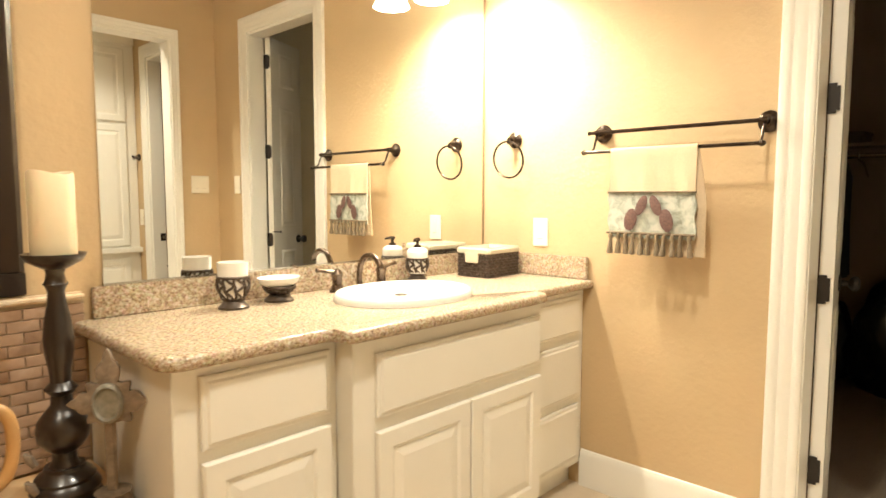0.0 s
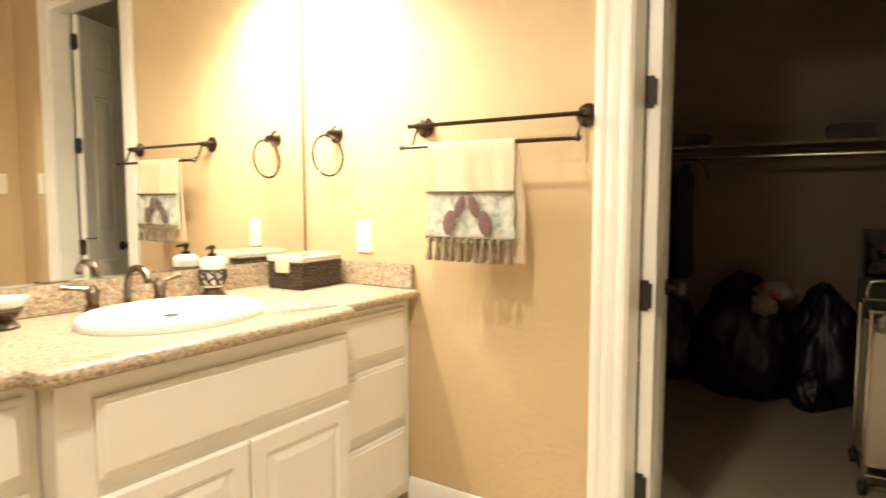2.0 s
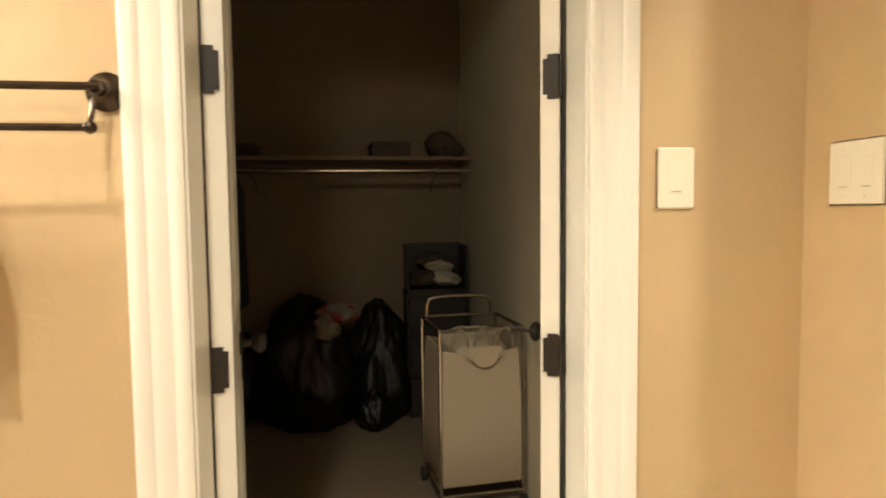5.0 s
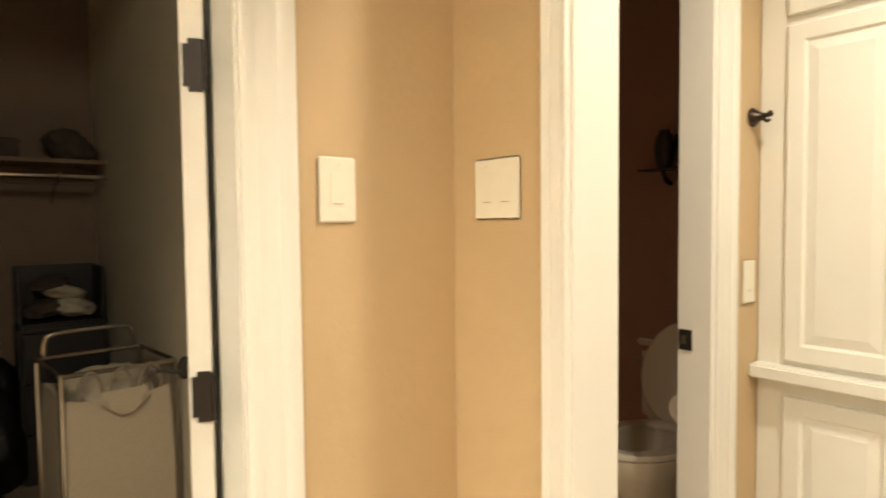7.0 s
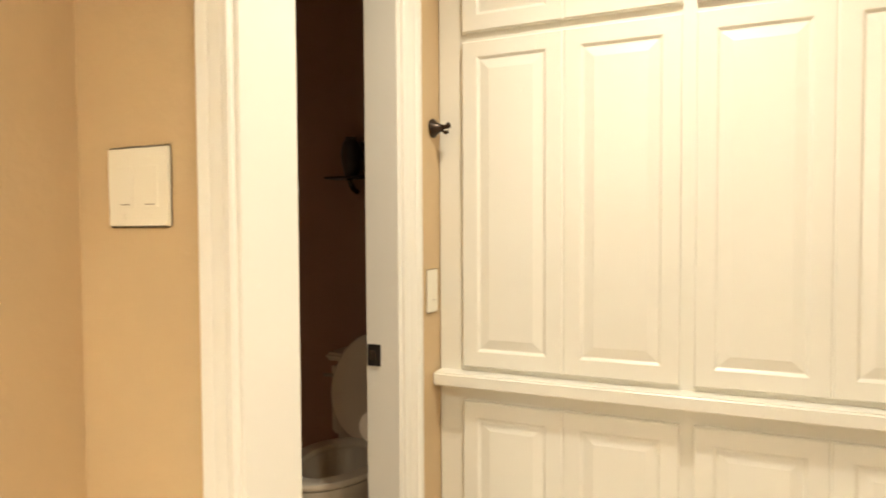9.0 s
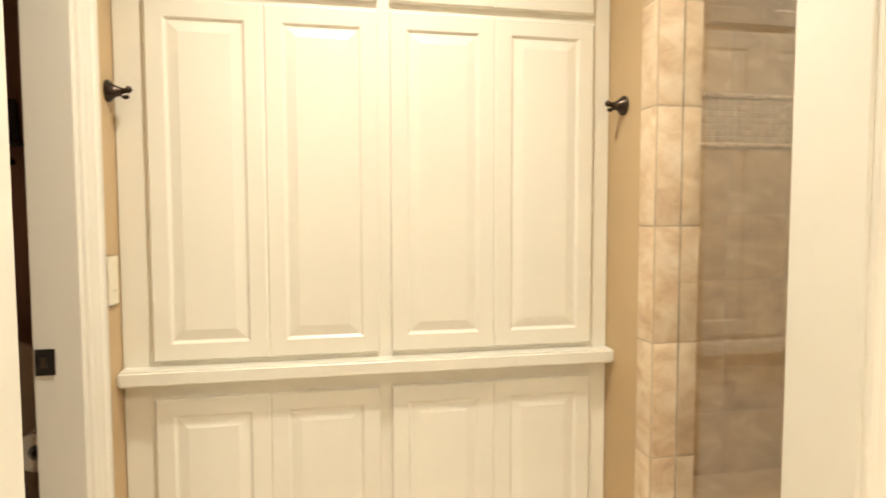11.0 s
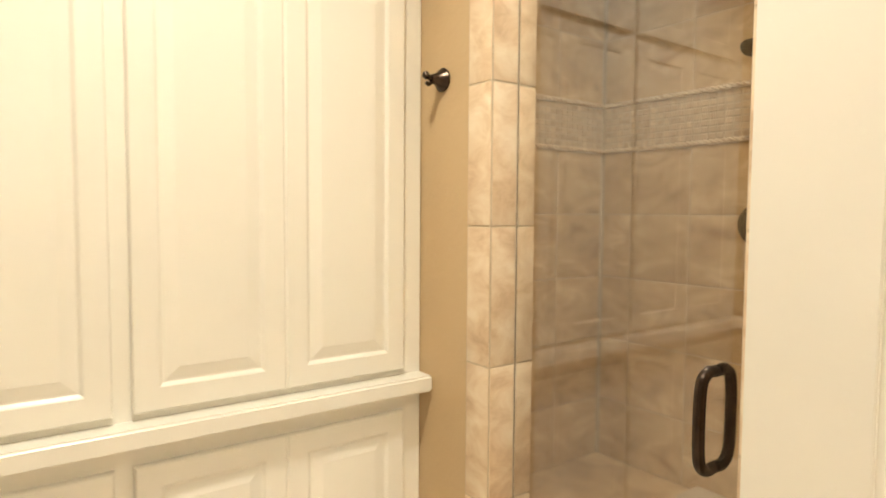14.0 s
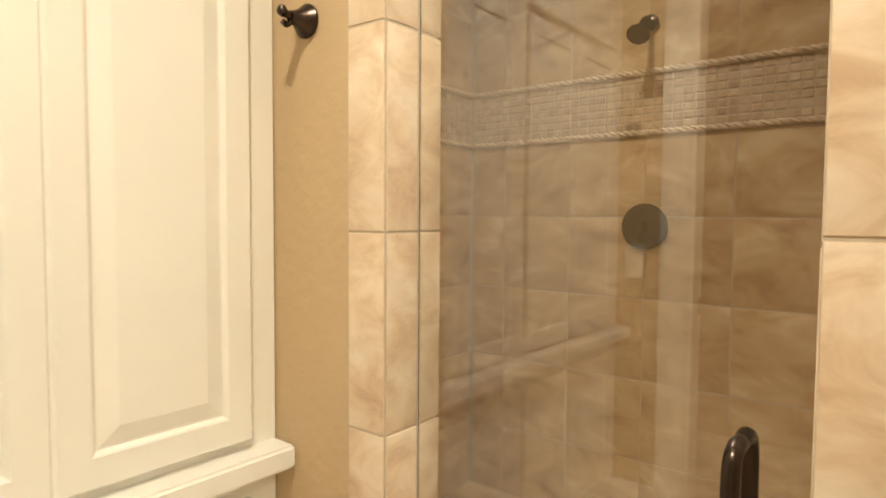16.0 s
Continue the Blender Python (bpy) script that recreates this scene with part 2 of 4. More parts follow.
RAISED = ((0, -0.004), (0.004, 0.0), (0.050, 0.0), (0.053, -0.0015), (0.059, -0.0062), (0.063, -0.0062), (0.088, -0.0008), (0.091, 0.0))
FLATFRONT = ((0, -0.008), (0.005, -0.005), (0.012, -0.005), (0.018, 0.0))


def panel_front(w, h, thick, profile, bm=None, x0=0.0, z0=0.0, y=0.0, back=True):
    """A front in the xz plane that faces -y; profile: inset from the edge, height of the face."""
    bm = bm or bmesh.new()
    lim = min(w, h) / 2 - 0.004
    loops = []
    if back:
        profile = ((0, -thick),) + tuple(profile)
    for inset, up in profile:
        i = min(inset, lim)
        loops.append([bm.verts.new((x0 + a, y - up, z0 + b)) for a, b in ((i, i), (w - i, i), (w - i, h - i), (i, h - i))])
    for a, b in zip(loops, loops[1:]):
        for k in range(4):
            bm.faces.new((a[k], a[(k + 1) % 4], b[(k + 1) % 4], b[k]))
    bm.faces.new(loops[-1])
    if back:
        bm.faces.new(loops[0][::-1])
    return bm


CASING = ((0.0, 0.0), (0.0, 0.012), (0.006, 0.016), (0.022, 0.017), (0.030, 0.0135), (0.040, 0.016), (0.050, 0.018), (0.062, 0.019), (0.070, 0.0165), (0.080, 0.022), (0.098, 0.024), (0.106, 0.020), (0.106, 0.0))


def casing_mesh(w, h, bm=None, profile=CASING):
    """A mitred surround for an opening w wide and h high, in the xz plane, that stands out towards -y."""
    bm = bm or bmesh.new()
    rows = []
    for u, v in profile:
        rows.append([bm.verts.new(p) for p in ((-u, -v, 0), (-u, -v, h + u), (w + u, -v, h + u), (w + u, -v, 0))])
    for a, b in zip(rows, rows[1:]):
        for k in range(3):
            bm.faces.new((a[k], a[k + 1], b[k + 1], b[k]))
    bm.faces.new([r[0] for r in rows])
    bm.faces.new([r[3] for r in rows][::-1])
    return bm


def facing(dx, dy, x, y, z=0.0):
    """Turns what faces -y so that it faces (dx, dy), with its left foot at x, y."""
    return Matrix.Translation((x, y, z)) @ Matrix.Rotation(math.atan2(dx, -dy), 4, "Z")


def structure(name, bm, material, label="", category="", m=None):
    ob = part(name, bm, material, m=m)
    return tagged(ob, label, category, "", "structure")


# ---------------------------------------------------------------- the shell
YC = -2.70       # wall with the cased opening
YC2 = -2.835
XT = -0.178       # wall of the toilet room, hall side
XS = -1.697       # wall of the shower, hall side
YK = -3.843      # linen cabinet face frame
XF = -3.30       # shower far wall
YL = -4.52       # shower side wall
PAN = -0.03
H = CEIL

structure("floor", box(-5.0, -3.95, -0.12, 0.14, 0.16, 0.0), FLOORTILE, "tan stone tiled bathroom floor", "floor")
structure("floor_closet", box(0.14, -2.9, -0.12, 3.3, 1.0, 0.004), CARPET, "beige carpet of the walk-in closet", "floor")
structure("floor_toilet_room", box(0.14, -3.95, -0.12, 1.62, -2.9, 0.0, bm=box(-0.14, -4.9, -0.12, 1.62, -3.952, 0.0)), FLOORTILE, "tan stone tiled toilet room floor", "floor")
structure("ceiling", box(-5.0, -5.3, H, 3.4, 1.1, H + 0.12), CEILING, "cream painted ceiling", "ceiling")

structure("wall_mirror_side", box(-5.0, 0.0, 0.0, 0.0, 0.14, H), WALL, "tan textured wall behind the vanity mirror", "wall")
structure("wall_west", box(-5.0, -3.95, 0.0, -4.86, 0.0, H), WALL, "tan painted end wall", "wall")

# closet wall with its door opening
DY0, DY1, DH = -1.386, -2.194, 2.40
bm = box(0.0, DY0, 0.0, 0.115, 0.14, H)
box(0.0, DY1, DH, 0.115, DY0, H, bm=bm)
box(0.0, YC2, 0.0, 0.115, DY1, H, bm=bm)
structure("wall_closet_side", bm, WALL, "tan painted wall with the towel bar and closet doorway", "wall")

# wall with the cased opening
OX0, OX1, OH = -1.547, -0.347, 2.39
bm = box(OX1, YC2, 0.0, 0.0, YC, H)
box(OX0, YC2, OH, OX1, YC, H, bm=bm)
box(-4.86, YC2 + 0.008, 0.0, OX0, YC, H, bm=bm)
structure("wall_opening_side", bm, WALL, "tan painted wall with the cased opening", "wall")

# toilet room wall, with the doorway
TY0, TY1 = -2.95, -3.560
TX1 = XT + 0.105
bm = box(XT, TY1, DH, TX1, TY0, H)
box(XT, TY0, 0.0, TX1, YC2, H, bm=bm)
box(XT, -4.40, 0.0, TX1, TY1, H, bm=bm)
structure("wall_toilet_side", bm, WALL, "tan painted wall beside the toilet doorway", "wall")
# behind the linen cabinet
structure("wall_behind_cabinet", box(XS - 0.14, YK - 0.62, 0.0, TX1 - 0.106, YK - 0.5, H), WALL, "tan wall behind the linen cabinet", "wall")
# hall side of the shower: a strip of paint between cabinet and stone
structure("wall_shower_strip", box(XS - 0.14, YK - 0.5, 0.0, XS, -3.635, H), WALL, "tan painted strip of wall beside the shower", "wall")

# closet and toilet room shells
structure("wall_toilet_north", box(0.115, -2.85, 0.0, 1.22, -2.74, H), UNLITWALL, "toilet room wall, paint darkened as unlit", "wall")
structure("wall_closet_back", box(2.80, -2.62, 0.0, 2.92, 0.42, H), SHADECLOSET, "closet back wall, tan darkened as shade", "wall")
structure("wall_closet_north", box(0.115, 0.3, 0.0, 2.80, 0.42, H), SHADECLOSET, "closet side wall, tan darkened as shade", "wall")
structure("wall_closet_south", box(0.115, -2.55, 0.0, 2.80, -2.41, H), LITCLOSET, "closet side wall beside the hamper, tan paled as lit", "wall")
structure("wall_toilet_east", box(1.1, -4.52, 0.0, 1.22, -2.85, H), UNLITWALL, "toilet room wall, paint darkened as unlit", "wall")
structure("wall_toilet_south", box(TX1 - 0.14, -4.52, 0.0, 1.1, -4.40, H), UNLITWALL, "toilet room wall, paint darkened as unlit", "wall")

# shower shell
structure("wall_shower_far", box(XF - 0.14, YL - 0.14, PAN, XF - 0.014, YC2, H), GROUT, "grouted backing of the shower wall", "wall")
structure("wall_shower_side", box(XF - 0.014, YL - 0.14, PAN, XS - 0.14, YL - 0.014, H), GROUT, "grouted backing of the shower wall", "wall")
structure("wall_shower_end", box(XS - 0.14, YL - 0.14, PAN, XS - 0.02, YK - 0.5, H), GROUT, "grouted backing of the shower wall", "wall")
structure("wall_shower_near", box(XF - 0.014, YC2 - 0.02, PAN, XS - 0.14, YC2, H), GROUT, "grouted backing of the shower wall", "wall")
structure("floor_shower", box(XF - 0.0135, YL - 0.0135, PAN - 0.05, XS - 0.02, YC2, PAN), TRAVERTINE, "tan stone shower floor", "floor")

# casings and jambs
d1 = thing("door_1", "cream double closet doors standing open, with bronze hinges", "door", kind="structure")
part("casing", casing_mesh(DY0 - DY1, DH), TRIM, d1, "moulded cream door casing", facing(-1, 0, -0.001, DY0))
for nm, y0, y1 in (("jamb", DY0 - 0.005, DY0 + 0.002), ("jamb", DY1 - 0.002, DY1 + 0.005)):
    part(nm, box(-0.002, min(y0, y1), 0, 0.117, max(y0, y1), DH, 0.001), TRIM, d1)
part("head_jamb", box(-0.002, DY1, DH - 0.018, 0.117, DY0, DH + 0.002, 0.002), TRIM, d1)

c2 = thing("cased_opening", "cream moulded casing round the open passage", "door casing", kind="structure")
part("casing", casing_mesh(OX1 - OX0, OH, profile=[(u * 0.56, v) for u, v in CASING]), TRIM, c2, "", facing(0, 1, OX1, YC + 0.001))
part("jamb", box(OX1 - 0.006, YC2 - 0.004, 0, OX1 + 0.002, YC + 0.004, OH, 0.002), TRIM, c2)
part("jamb", box(OX0 - 0.002, YC2 - 0.014, 0, OX0 + 0.006, YC + 0.004, OH, 0.002), TRIM, c2)
part("head_jamb", box(OX0, YC2 - 0.004, OH - 0.018, OX1, YC + 0.004, OH + 0.002, 0.002), TRIM, c2)

d2 = thing("door_2", "cream cased toilet doorway with a bronze strike plate", "door", kind="structure")
part("casing", casing_mesh(TY0 - TY1, DH), TRIM, d2, "", facing(-1, 0, XT - 0.001, TY0))
part("jamb", box(XT - 0.002, TY0 - 0.018, 0, TX1 + 0.002, TY0 + 0.002, DH, 0.002), TRIM, d2)
part("jamb", box(XT - 0.002, TY1 - 0.002, 0, TX1 + 0.002, TY1 + 0.018, DH, 0.002), TRIM, d2)
part("head_jamb", box(XT - 0.002, TY1, DH - 0.018, TX1 + 0.002, TY0, DH + 0.002, 0.002), TRIM, d2)

# door leaves of the closet
def closet_leaf(parent, w, knobs=True):
    bm = box(0.0, -0.022, 0.012, w, 0.022, 2.385, 0.002)
    leaf = part("leaf", bm, TRIM, parent, "cream panelled door leaf")
    for side in (-1, 1):
        for z0, h in ((0.22, 0.62), (1.02, 0.88), (2.05, 0.24)):
            bm = panel_front(w - 0.2, h, 0.0, ((0, 0.0), (0.008, 0.005), (0.020, 0.006), (0.030, 0.001), (0.055, 0.008)), x0=0.1, z0=z0, back=False)
            if side > 0:
                bmesh.ops.transform(bm, matrix=Matrix.Rotation(math.pi, 4, "Z") @ Matrix.Translation((-w, 0, 0)), verts=bm.verts)
            for v in bm.verts:
                v.co.y += 0.0225 if side > 0 else -0.0225
            part("panel", bm, TRIM, leaf)
    for side in (-1, 1) if knobs else ():
        kb = lathe(((0.0, 0.0), (0.03, 0.0), (0.03, 0.006), (0.012, 0.01), (0.01, 0.03), (0.022, 0.038), (0.029, 0.05), (0.026, 0.062), (0.012, 0.07), (0.0, 0.071)), 20)
        part("knob", kb, BLACK, leaf, "black round door knob", pose(w - 0.065, side * 0.022, 0.915, -90 * side, 0, 0))
    return leaf


def hinge(parent, x, y, z, turn):
    bm = box(-0.002, -0.018, -0.05, 0.003, 0.028, 0.05, 0.0)
    es = [e for e in bm.edges if abs(e.verts[0].co.y - e.verts[1].co.y) < 1e-6 and abs(e.verts[0].co.z - e.verts[1].co.z) < 1e-6]
    bmesh.ops.bevel(bm, geom=es, offset=0.010, segments=4, affect="EDGES")
    tube([(-0.003, -0.013, -0.047), (-0.003, -0.013, 0.047)], 0.005, 12, bm=bm)
    return part("hinge", bm, BLACK, parent, "black rounded door hinge", pose(x, y, z, 0, 0, turn))


HINGES = (0.285, 0.926, 1.570, 2.214)
leafL = thing("closet_door_leaf", "cream closet door leaf folded open inwards", "door", pose(0.130, DY0 - 0.029, 0.0, 0, 0, 8), "closet door leaves")
closet_leaf(leafL, 0.385)
leafR = thing("closet_door_leaf", "cream closet door leaf standing ajar beside the hamper", "door", pose(0.130, DY1 + 0.039, 0.0, 0, 0, -24), "closet door leaves")
closet_leaf(leafR, 0.385)
for hz in HINGES:
    hinge(leafL, -0.004, 0.016, hz, 180)
    hinge(leafR, -0.004, -0.012, hz, 0)
part("door_stop", tube([(0.0, 0, 0), (0.05, 0, 0), (0.06, 0, 0)], [0.004, 0.004, 0.012], 10), BLACK, leafR, "black hinge pin door stop", pose(-0.03, 0.035, 0.985, 0, 0, 60))

# strike plate of the toilet doorway
bm = box(-0.026, -0.0015, -0.032, 0.018, 0.0015, 0.032, 0.001)
strike = part("strike_plate", bm, BLACK, d2, "dark bronze strike plate", pose(XT + 0.084, TY1 + 0.0198, 0.892))
part("strike_hole", box(-0.007, 0.0012, -0.013, 0.007, 0.0022, 0.013), NICKEL, strike)

# baseboards
def baseboard(x0, y0, x1, y1, name="baseboard"):
    """Along a wall on the left of the way from 0 to 1."""
    a, b = Vector((x0, y0, 0)), Vector((x1, y1, 0))
    d = (b - a).normalized()
    n = Vector((d.y, -d.x, 0))
    bm = bmesh.new()
    prof = ((0, 0), (0.017, 0), (0.017, 0.115), (0.013, 0.13), (0.013, 0.14), (0.006, 0.155), (0, 0.158))
    rows = [[bm.verts.new(p + n * u + Vector((0, 0, v))) for u, v in prof] for p in (a, b)]
    for k in range(len(prof)):
        bm.faces.new((rows[0][k], rows[0][(k + 1) % len(prof)], rows[1][(k + 1) % len(prof)], rows[1][k]))
    bm.faces.new(rows[0])
    bm.faces.new(rows[1][::-1])
    structure(name, bm, TRIM, "cream moulded baseboard", "baseboard")


baseboard(0, -0.56, 0, DY0 + 0.107)
baseboard(0, DY1 - 0.107, 0, YC)
baseboard(-0.017, YC, OX1 + 0.062, YC)
baseboard(OX0 - 0.062, YC, -4.86, YC)
baseboard(XT, TY1 - 0.107, XT, YK)
baseboard(2.80, 0.3, 2.80, -2.41)
baseboard(XS, YK, XS, -3.635)

# ---------------------------------------------------------------- linen cabinet
DOORX = ((-1.632, -1.299), (-1.297, -0.964), (-0.928, -0.594), (-0.592, -0.266))
cab = thing("linen_cabinet", "tall cream linen cabinet with raised panel doors", "cabinet")
bm = box(XS + 0.002, YK - 0.49, 0.795, XT - 0.002, YK, 2.60, 0.002)
box(XS + 0.003, YK - 0.4, 2.54, XT - 0.003, YK + 0.03, 2.62, 0.006, bm=bm)
part("body", bm, CABINET, cab)
for x0, x1 in DOORX:
    for z0, z1 in ((0.814, 1.858), (1.888, 2.505)):
        part("door", panel_front(x1 - x0 - 0.001, z1 - z0, 0.018, RAISED), CABINET, cab, "", facing(0, 1, x1 - 0.0005, YK + 0.019, z0), 8)
# Thin strips added inside the door gaps so they don't shade dark.
for sx in (-1.298, -0.593):
    for z0, z1 in ((0.816, 1.856), (1.890, 2.503)):
        part("gap_filler", box(sx - 0.0016, YK + 0.0005, z0, sx + 0.0016, YK + 0.0145, z1), CABINET, cab)
base = thing("base_cabinet", "cream base cabinet with four raised panel doors", "cabinet")
part("body", box(XS + 0.002, YK - 0.49, 0.0, XT - 0.002, YK, 0.750, 0.002), CABINET, base)
part("toe_board", box(XS + 0.003, YK, 0.0, XT - 0.003, YK + 0.012, 0.12, 0.003), CABINET, base)
for x0, x1 in DOORX:
    part("door", panel_front(x1 - x0 - 0.001, 0.701 - 0.15, 0.018, RAISED), CABINET, base, "", facing(0, 1, x1 - 0.0005, YK + 0.019, 0.15), 8)
# Same added gap strips for the base doors, against dark shade.
for sx in (-1.298, -0.593):
    part("gap_filler", box(sx - 0.0016, YK + 0.0005, 0.152, sx + 0.0016, YK + 0.0145, 0.699), CABINET, base)
ledge = structure("ledge", box(XS + 0.001, YK - 0.2, 0.752, XT - 0.001, -3.779, 0.797, 0.006, 3), CABINET, "cream ledge between the cabinet units", "ledge")

# ---------------------------------------------------------------- vanity
VT = 0.895
van = thing("vanity_cabinet", "cream vanity cabinet with raised panel fronts", "vanity")
FL, FM, FR = -0.556, -0.626, -0.556
part("side_body", box(-1.736, FL, 0.10, -1.292, -0.003, VT - 0.033, 0.002), CABINET, van)
part("sink_body", box(-1.290, FM, 0.10, -0.420, -0.003, VT - 0.033, 0.002), CABINET, van)
part("drawer_body", box(-0.418, FR, 0.10, -0.004, -0.003, VT - 0.033, 0.002), CABINET, van)
part("toe_kick", box(-1.70, -0.50, 0.0, -0.004, -0.46, 0.10), CABINET, van)


def front(name, x0, x1, z0, z1, y, profile):
    part(name, panel_front(x1 - x0, z1 - z0, 0.018, profile), CABINET, van, "", facing(0, -1, x0, y - 0.019, z0), 8)


front("drawer", -1.674, -1.318, 0.658, 0.832, FL, FLATFRONT)
front("door", -1.674, -1.318, 0.13, 0.628, FL, RAISED)
front("false_front", -1.214, -0.436, 0.632, 0.812, FM, FLATFRONT)
front("door", -1.214, -0.828, 0.13, 0.592, FM, RAISED)
front("door", -0.822, -0.436, 0.13, 0.592, FM, RAISED)
for z0, z1 in ((0.672, 0.835), (0.405, 0.638), (0.135, 0.372)):
    front("drawer", -0.390, -0.045, z0, z1, FR, FLATFRONT)


def counter_outline(grow=0.0):
    pts = []

    def arc(cx, cy, r, a0, a1, n=6):
        for k in range(n + 1):
            a = radians(a0 + (a1 - a0) * k / n)
            pts.append((cx + r * math.cos(a), cy + r * math.sin(a)))
    yl, ym = -0.600 - grow, -0.668 - grow
    xl = -1.770 - grow
    pts.append((-0.003, -0.003))
    pts.append((xl, -0.003))
    arc(xl + 0.05, yl + 0.05, 0.05, 180, 270)
    arc(-1.348, yl - 0.018, 0.018, 90, 0, 4)
    arc(-1.330 + 0.034, ym + 0.034, 0.034, 200, 270, 5)
    arc(-0.420 - 0.034, ym + 0.034, 0.034, 270, 340, 5)
    arc(-0.402, yl - 0.018, 0.018, 180, 90, 4)
    pts.append((-0.003, yl))
    return pts


bm = bmesh.new()
lv = []
for g, z in ((-0.006, VT - 0.034), (0.0, VT - 0.028), (0.002, VT - 0.018), (0.0, VT - 0.008), (-0.006, VT - 0.002), (-0.012, VT)):
    lv.append([bm.verts.new((x, y, z)) for x, y in counter_outline(g)])
for a, b in zip(lv, lv[1:]):
    for k in range(len(a)):
        bm.faces.new((a[k], a[(k + 1) % len(a)], b[(k + 1) % len(a)], b[k]))
bm.faces.new(lv[0][::-1])
bm.faces.new(lv[-1])
tagged(part("countertop", bm, GRANITE, angle=50), "speckled tan and brown granite vanity countertop", "countertop")
tagged(part("backsplash", box(-1.722, -0.022, VT + 0.0005, -0.024, -0.0015, 0.985, 0.003), GRANITE), "speckled brown granite backsplash under the mirror", "backsplash")
tagged(part("side_splash", box(-0.023, -0.580, VT + 0.0005, -0.0015, -0.0015, 0.990, 0.004), GRANITE), "speckled tan granite splash against the wall", "backsplash")

# Darker tan that paints the corner's shade beside the mirror glass.
CORNERSHADE = mat("corner_shade_paint", (0.34, 0.24, 0.13), 0.6, var=0.1)
mir = thing("wall_mirror", "large frameless wall mirror over the vanity", "mirror")
part("glass", box(-1.690, -0.0085, 0.9865, -0.018, -0.0005, 2.38, 0.001), MIRROR, mir)
part("corner_shade_strip", box(-0.0165, -0.0075, 0.9865, -0.004, -0.0005, 2.38), CORNERSHADE, mir, "tan strip painted as corner shade beside the glass")
part("channel", box(-1.691, -0.0125, 0.9860, -0.004, -0.009, 0.992), STEEL, mir, "thin metal channel")

# sink
SX, SY = -0.838, -0.345
sink = thing("sink", "white oval drop-in porcelain sink", "sink", pose(SX, SY, VT))
rim = ((0.0, 0.003), (0.2, 0.003), (0.55, 0.004), (0.78, 0.0075), (0.87, 0.015), (0.905, 0.022), (0.93, 0.026), (0.96, 0.0265), (0.985, 0.021), (1.0, 0.010), (1.002, 0.0005))
bm = lathe(rim, 64, sx=0.262, sy=0.212)
part("bowl", bm, PORCELAIN, sink, angle=60)
part("drain", lathe(((0.0, 0.0045), (0.02, 0.0045), (0.022, 0.003), (0.022, 0.0)), 20, at=(0, 0.02, 0.0)), BRONZE, sink)

# tap
tap = thing("faucet", "oil-rubbed bronze widespread faucet", "faucet", pose(SX, -0.098, VT))
part("spout", tube(smooth_path([(0, 0, 0), (0, 0.002, 0.05), (0, -0.005, 0.09), (0, -0.032, 0.124), (0, -0.080, 0.128), (0, -0.112, 0.104), (0, -0.118, 0.088)], 5), [0.018, 0.016] + [0.0112] * 27 + [0.0115, 0.011], 14), TAPBRONZE, tap)
part("spout_base", lathe(((0.0, 0.0), (0.03, 0.0), (0.03, 0.006), (0.023, 0.012), (0.0, 0.014)), 20), TAPBRONZE, tap)
for sx in (-1, 1):
    hb = part("handle", lathe(((0.0, 0.0), (0.028, 0.0), (0.028, 0.006), (0.022, 0.012), (0.017, 0.03), (0.019, 0.055), (0.022, 0.066), (0.016, 0.076), (0.010, 0.084), (0.0, 0.086)), 18), TAPBRONZE, tap, "", pose(sx * 0.105, 0, 0))
    part("lever", tube([(0, 0, 0.072), (sx * 0.03, 0.004, 0.076), (sx * 0.06, 0.008, 0.082), (sx * 0.082, 0.01, 0.085)], [0.010, 0.007, 0.006, 0.008], 10), TAPBRONZE, hb)

# ---------------------------------------------------------------- vanity light
vl = thing("vanity_light", "bronze three-lamp vanity light with frosted bell shades", "wall lamp")
part("backplate", box(-0.52, -0.026, 2.20, -0.34, -0.010, 2.32, 0.006), BRONZE, vl)
part("crossbar", tube([(-0.68, -0.07, 2.25), (-0.18, -0.07, 2.25)], 0.009, 10), BRONZE, vl)
part("bracket", tube([(-0.43, -0.02, 2.25), (-0.43, -0.07, 2.25)], 0.012, 10), BRONZE, vl)
for ax, ay, az in SHADES:
    sh = part("shade", lathe(((0.030, 0.115), (0.036, 0.11), (0.048, 0.085), (0.058, 0.05), (0.072, 0.012), (0.080, 0.0), (0.077, 0.001), (0.069, 0.012), (0.055, 0.05), (0.045, 0.085), (0.033, 0.108)), 28), SHADEGLASS, vl, "lit frosted glass bell shade", pose(ax, ay, az))
    part("arm", tube(smooth_path([(ax, -0.07, 2.25), (ax, ay + 0.03, 2.26), (ax, ay, 2.235), (ax, ay, az + 0.115)], 4), 0.007, 8), BRONZE, vl)
    part("socket", lathe(((0.0, 0.14), (0.022, 0.14), (0.032, 0.118), (0.032, 0.108), (0.0, 0.107)), 18), BRONZE, vl, "", pose(ax, ay, az))
for cx, cy, watts in CANS:
    can = thing("recessed_light", "white trimmed recessed ceiling light", "ceiling light", pose(cx, cy, CEIL), "recessed ceiling lights")
    part("trim_ring", lathe(((0.062, -0.002), (0.066, -0.008), (0.088, -0.008), (0.094, -0.001), (0.094, 0.0)), 32), TRIM, can)
    part("lens", lathe(((0.0, -0.001), (0.062, -0.001)), 32), CANLENS, can).visible_shadow = False

# Body for the added fill lamp, out of view.
dome = thing("unseen_fill_dome", "unseen frosted dome light added to fill the room", "ceiling light", pose(*FILLDOME, CEIL))
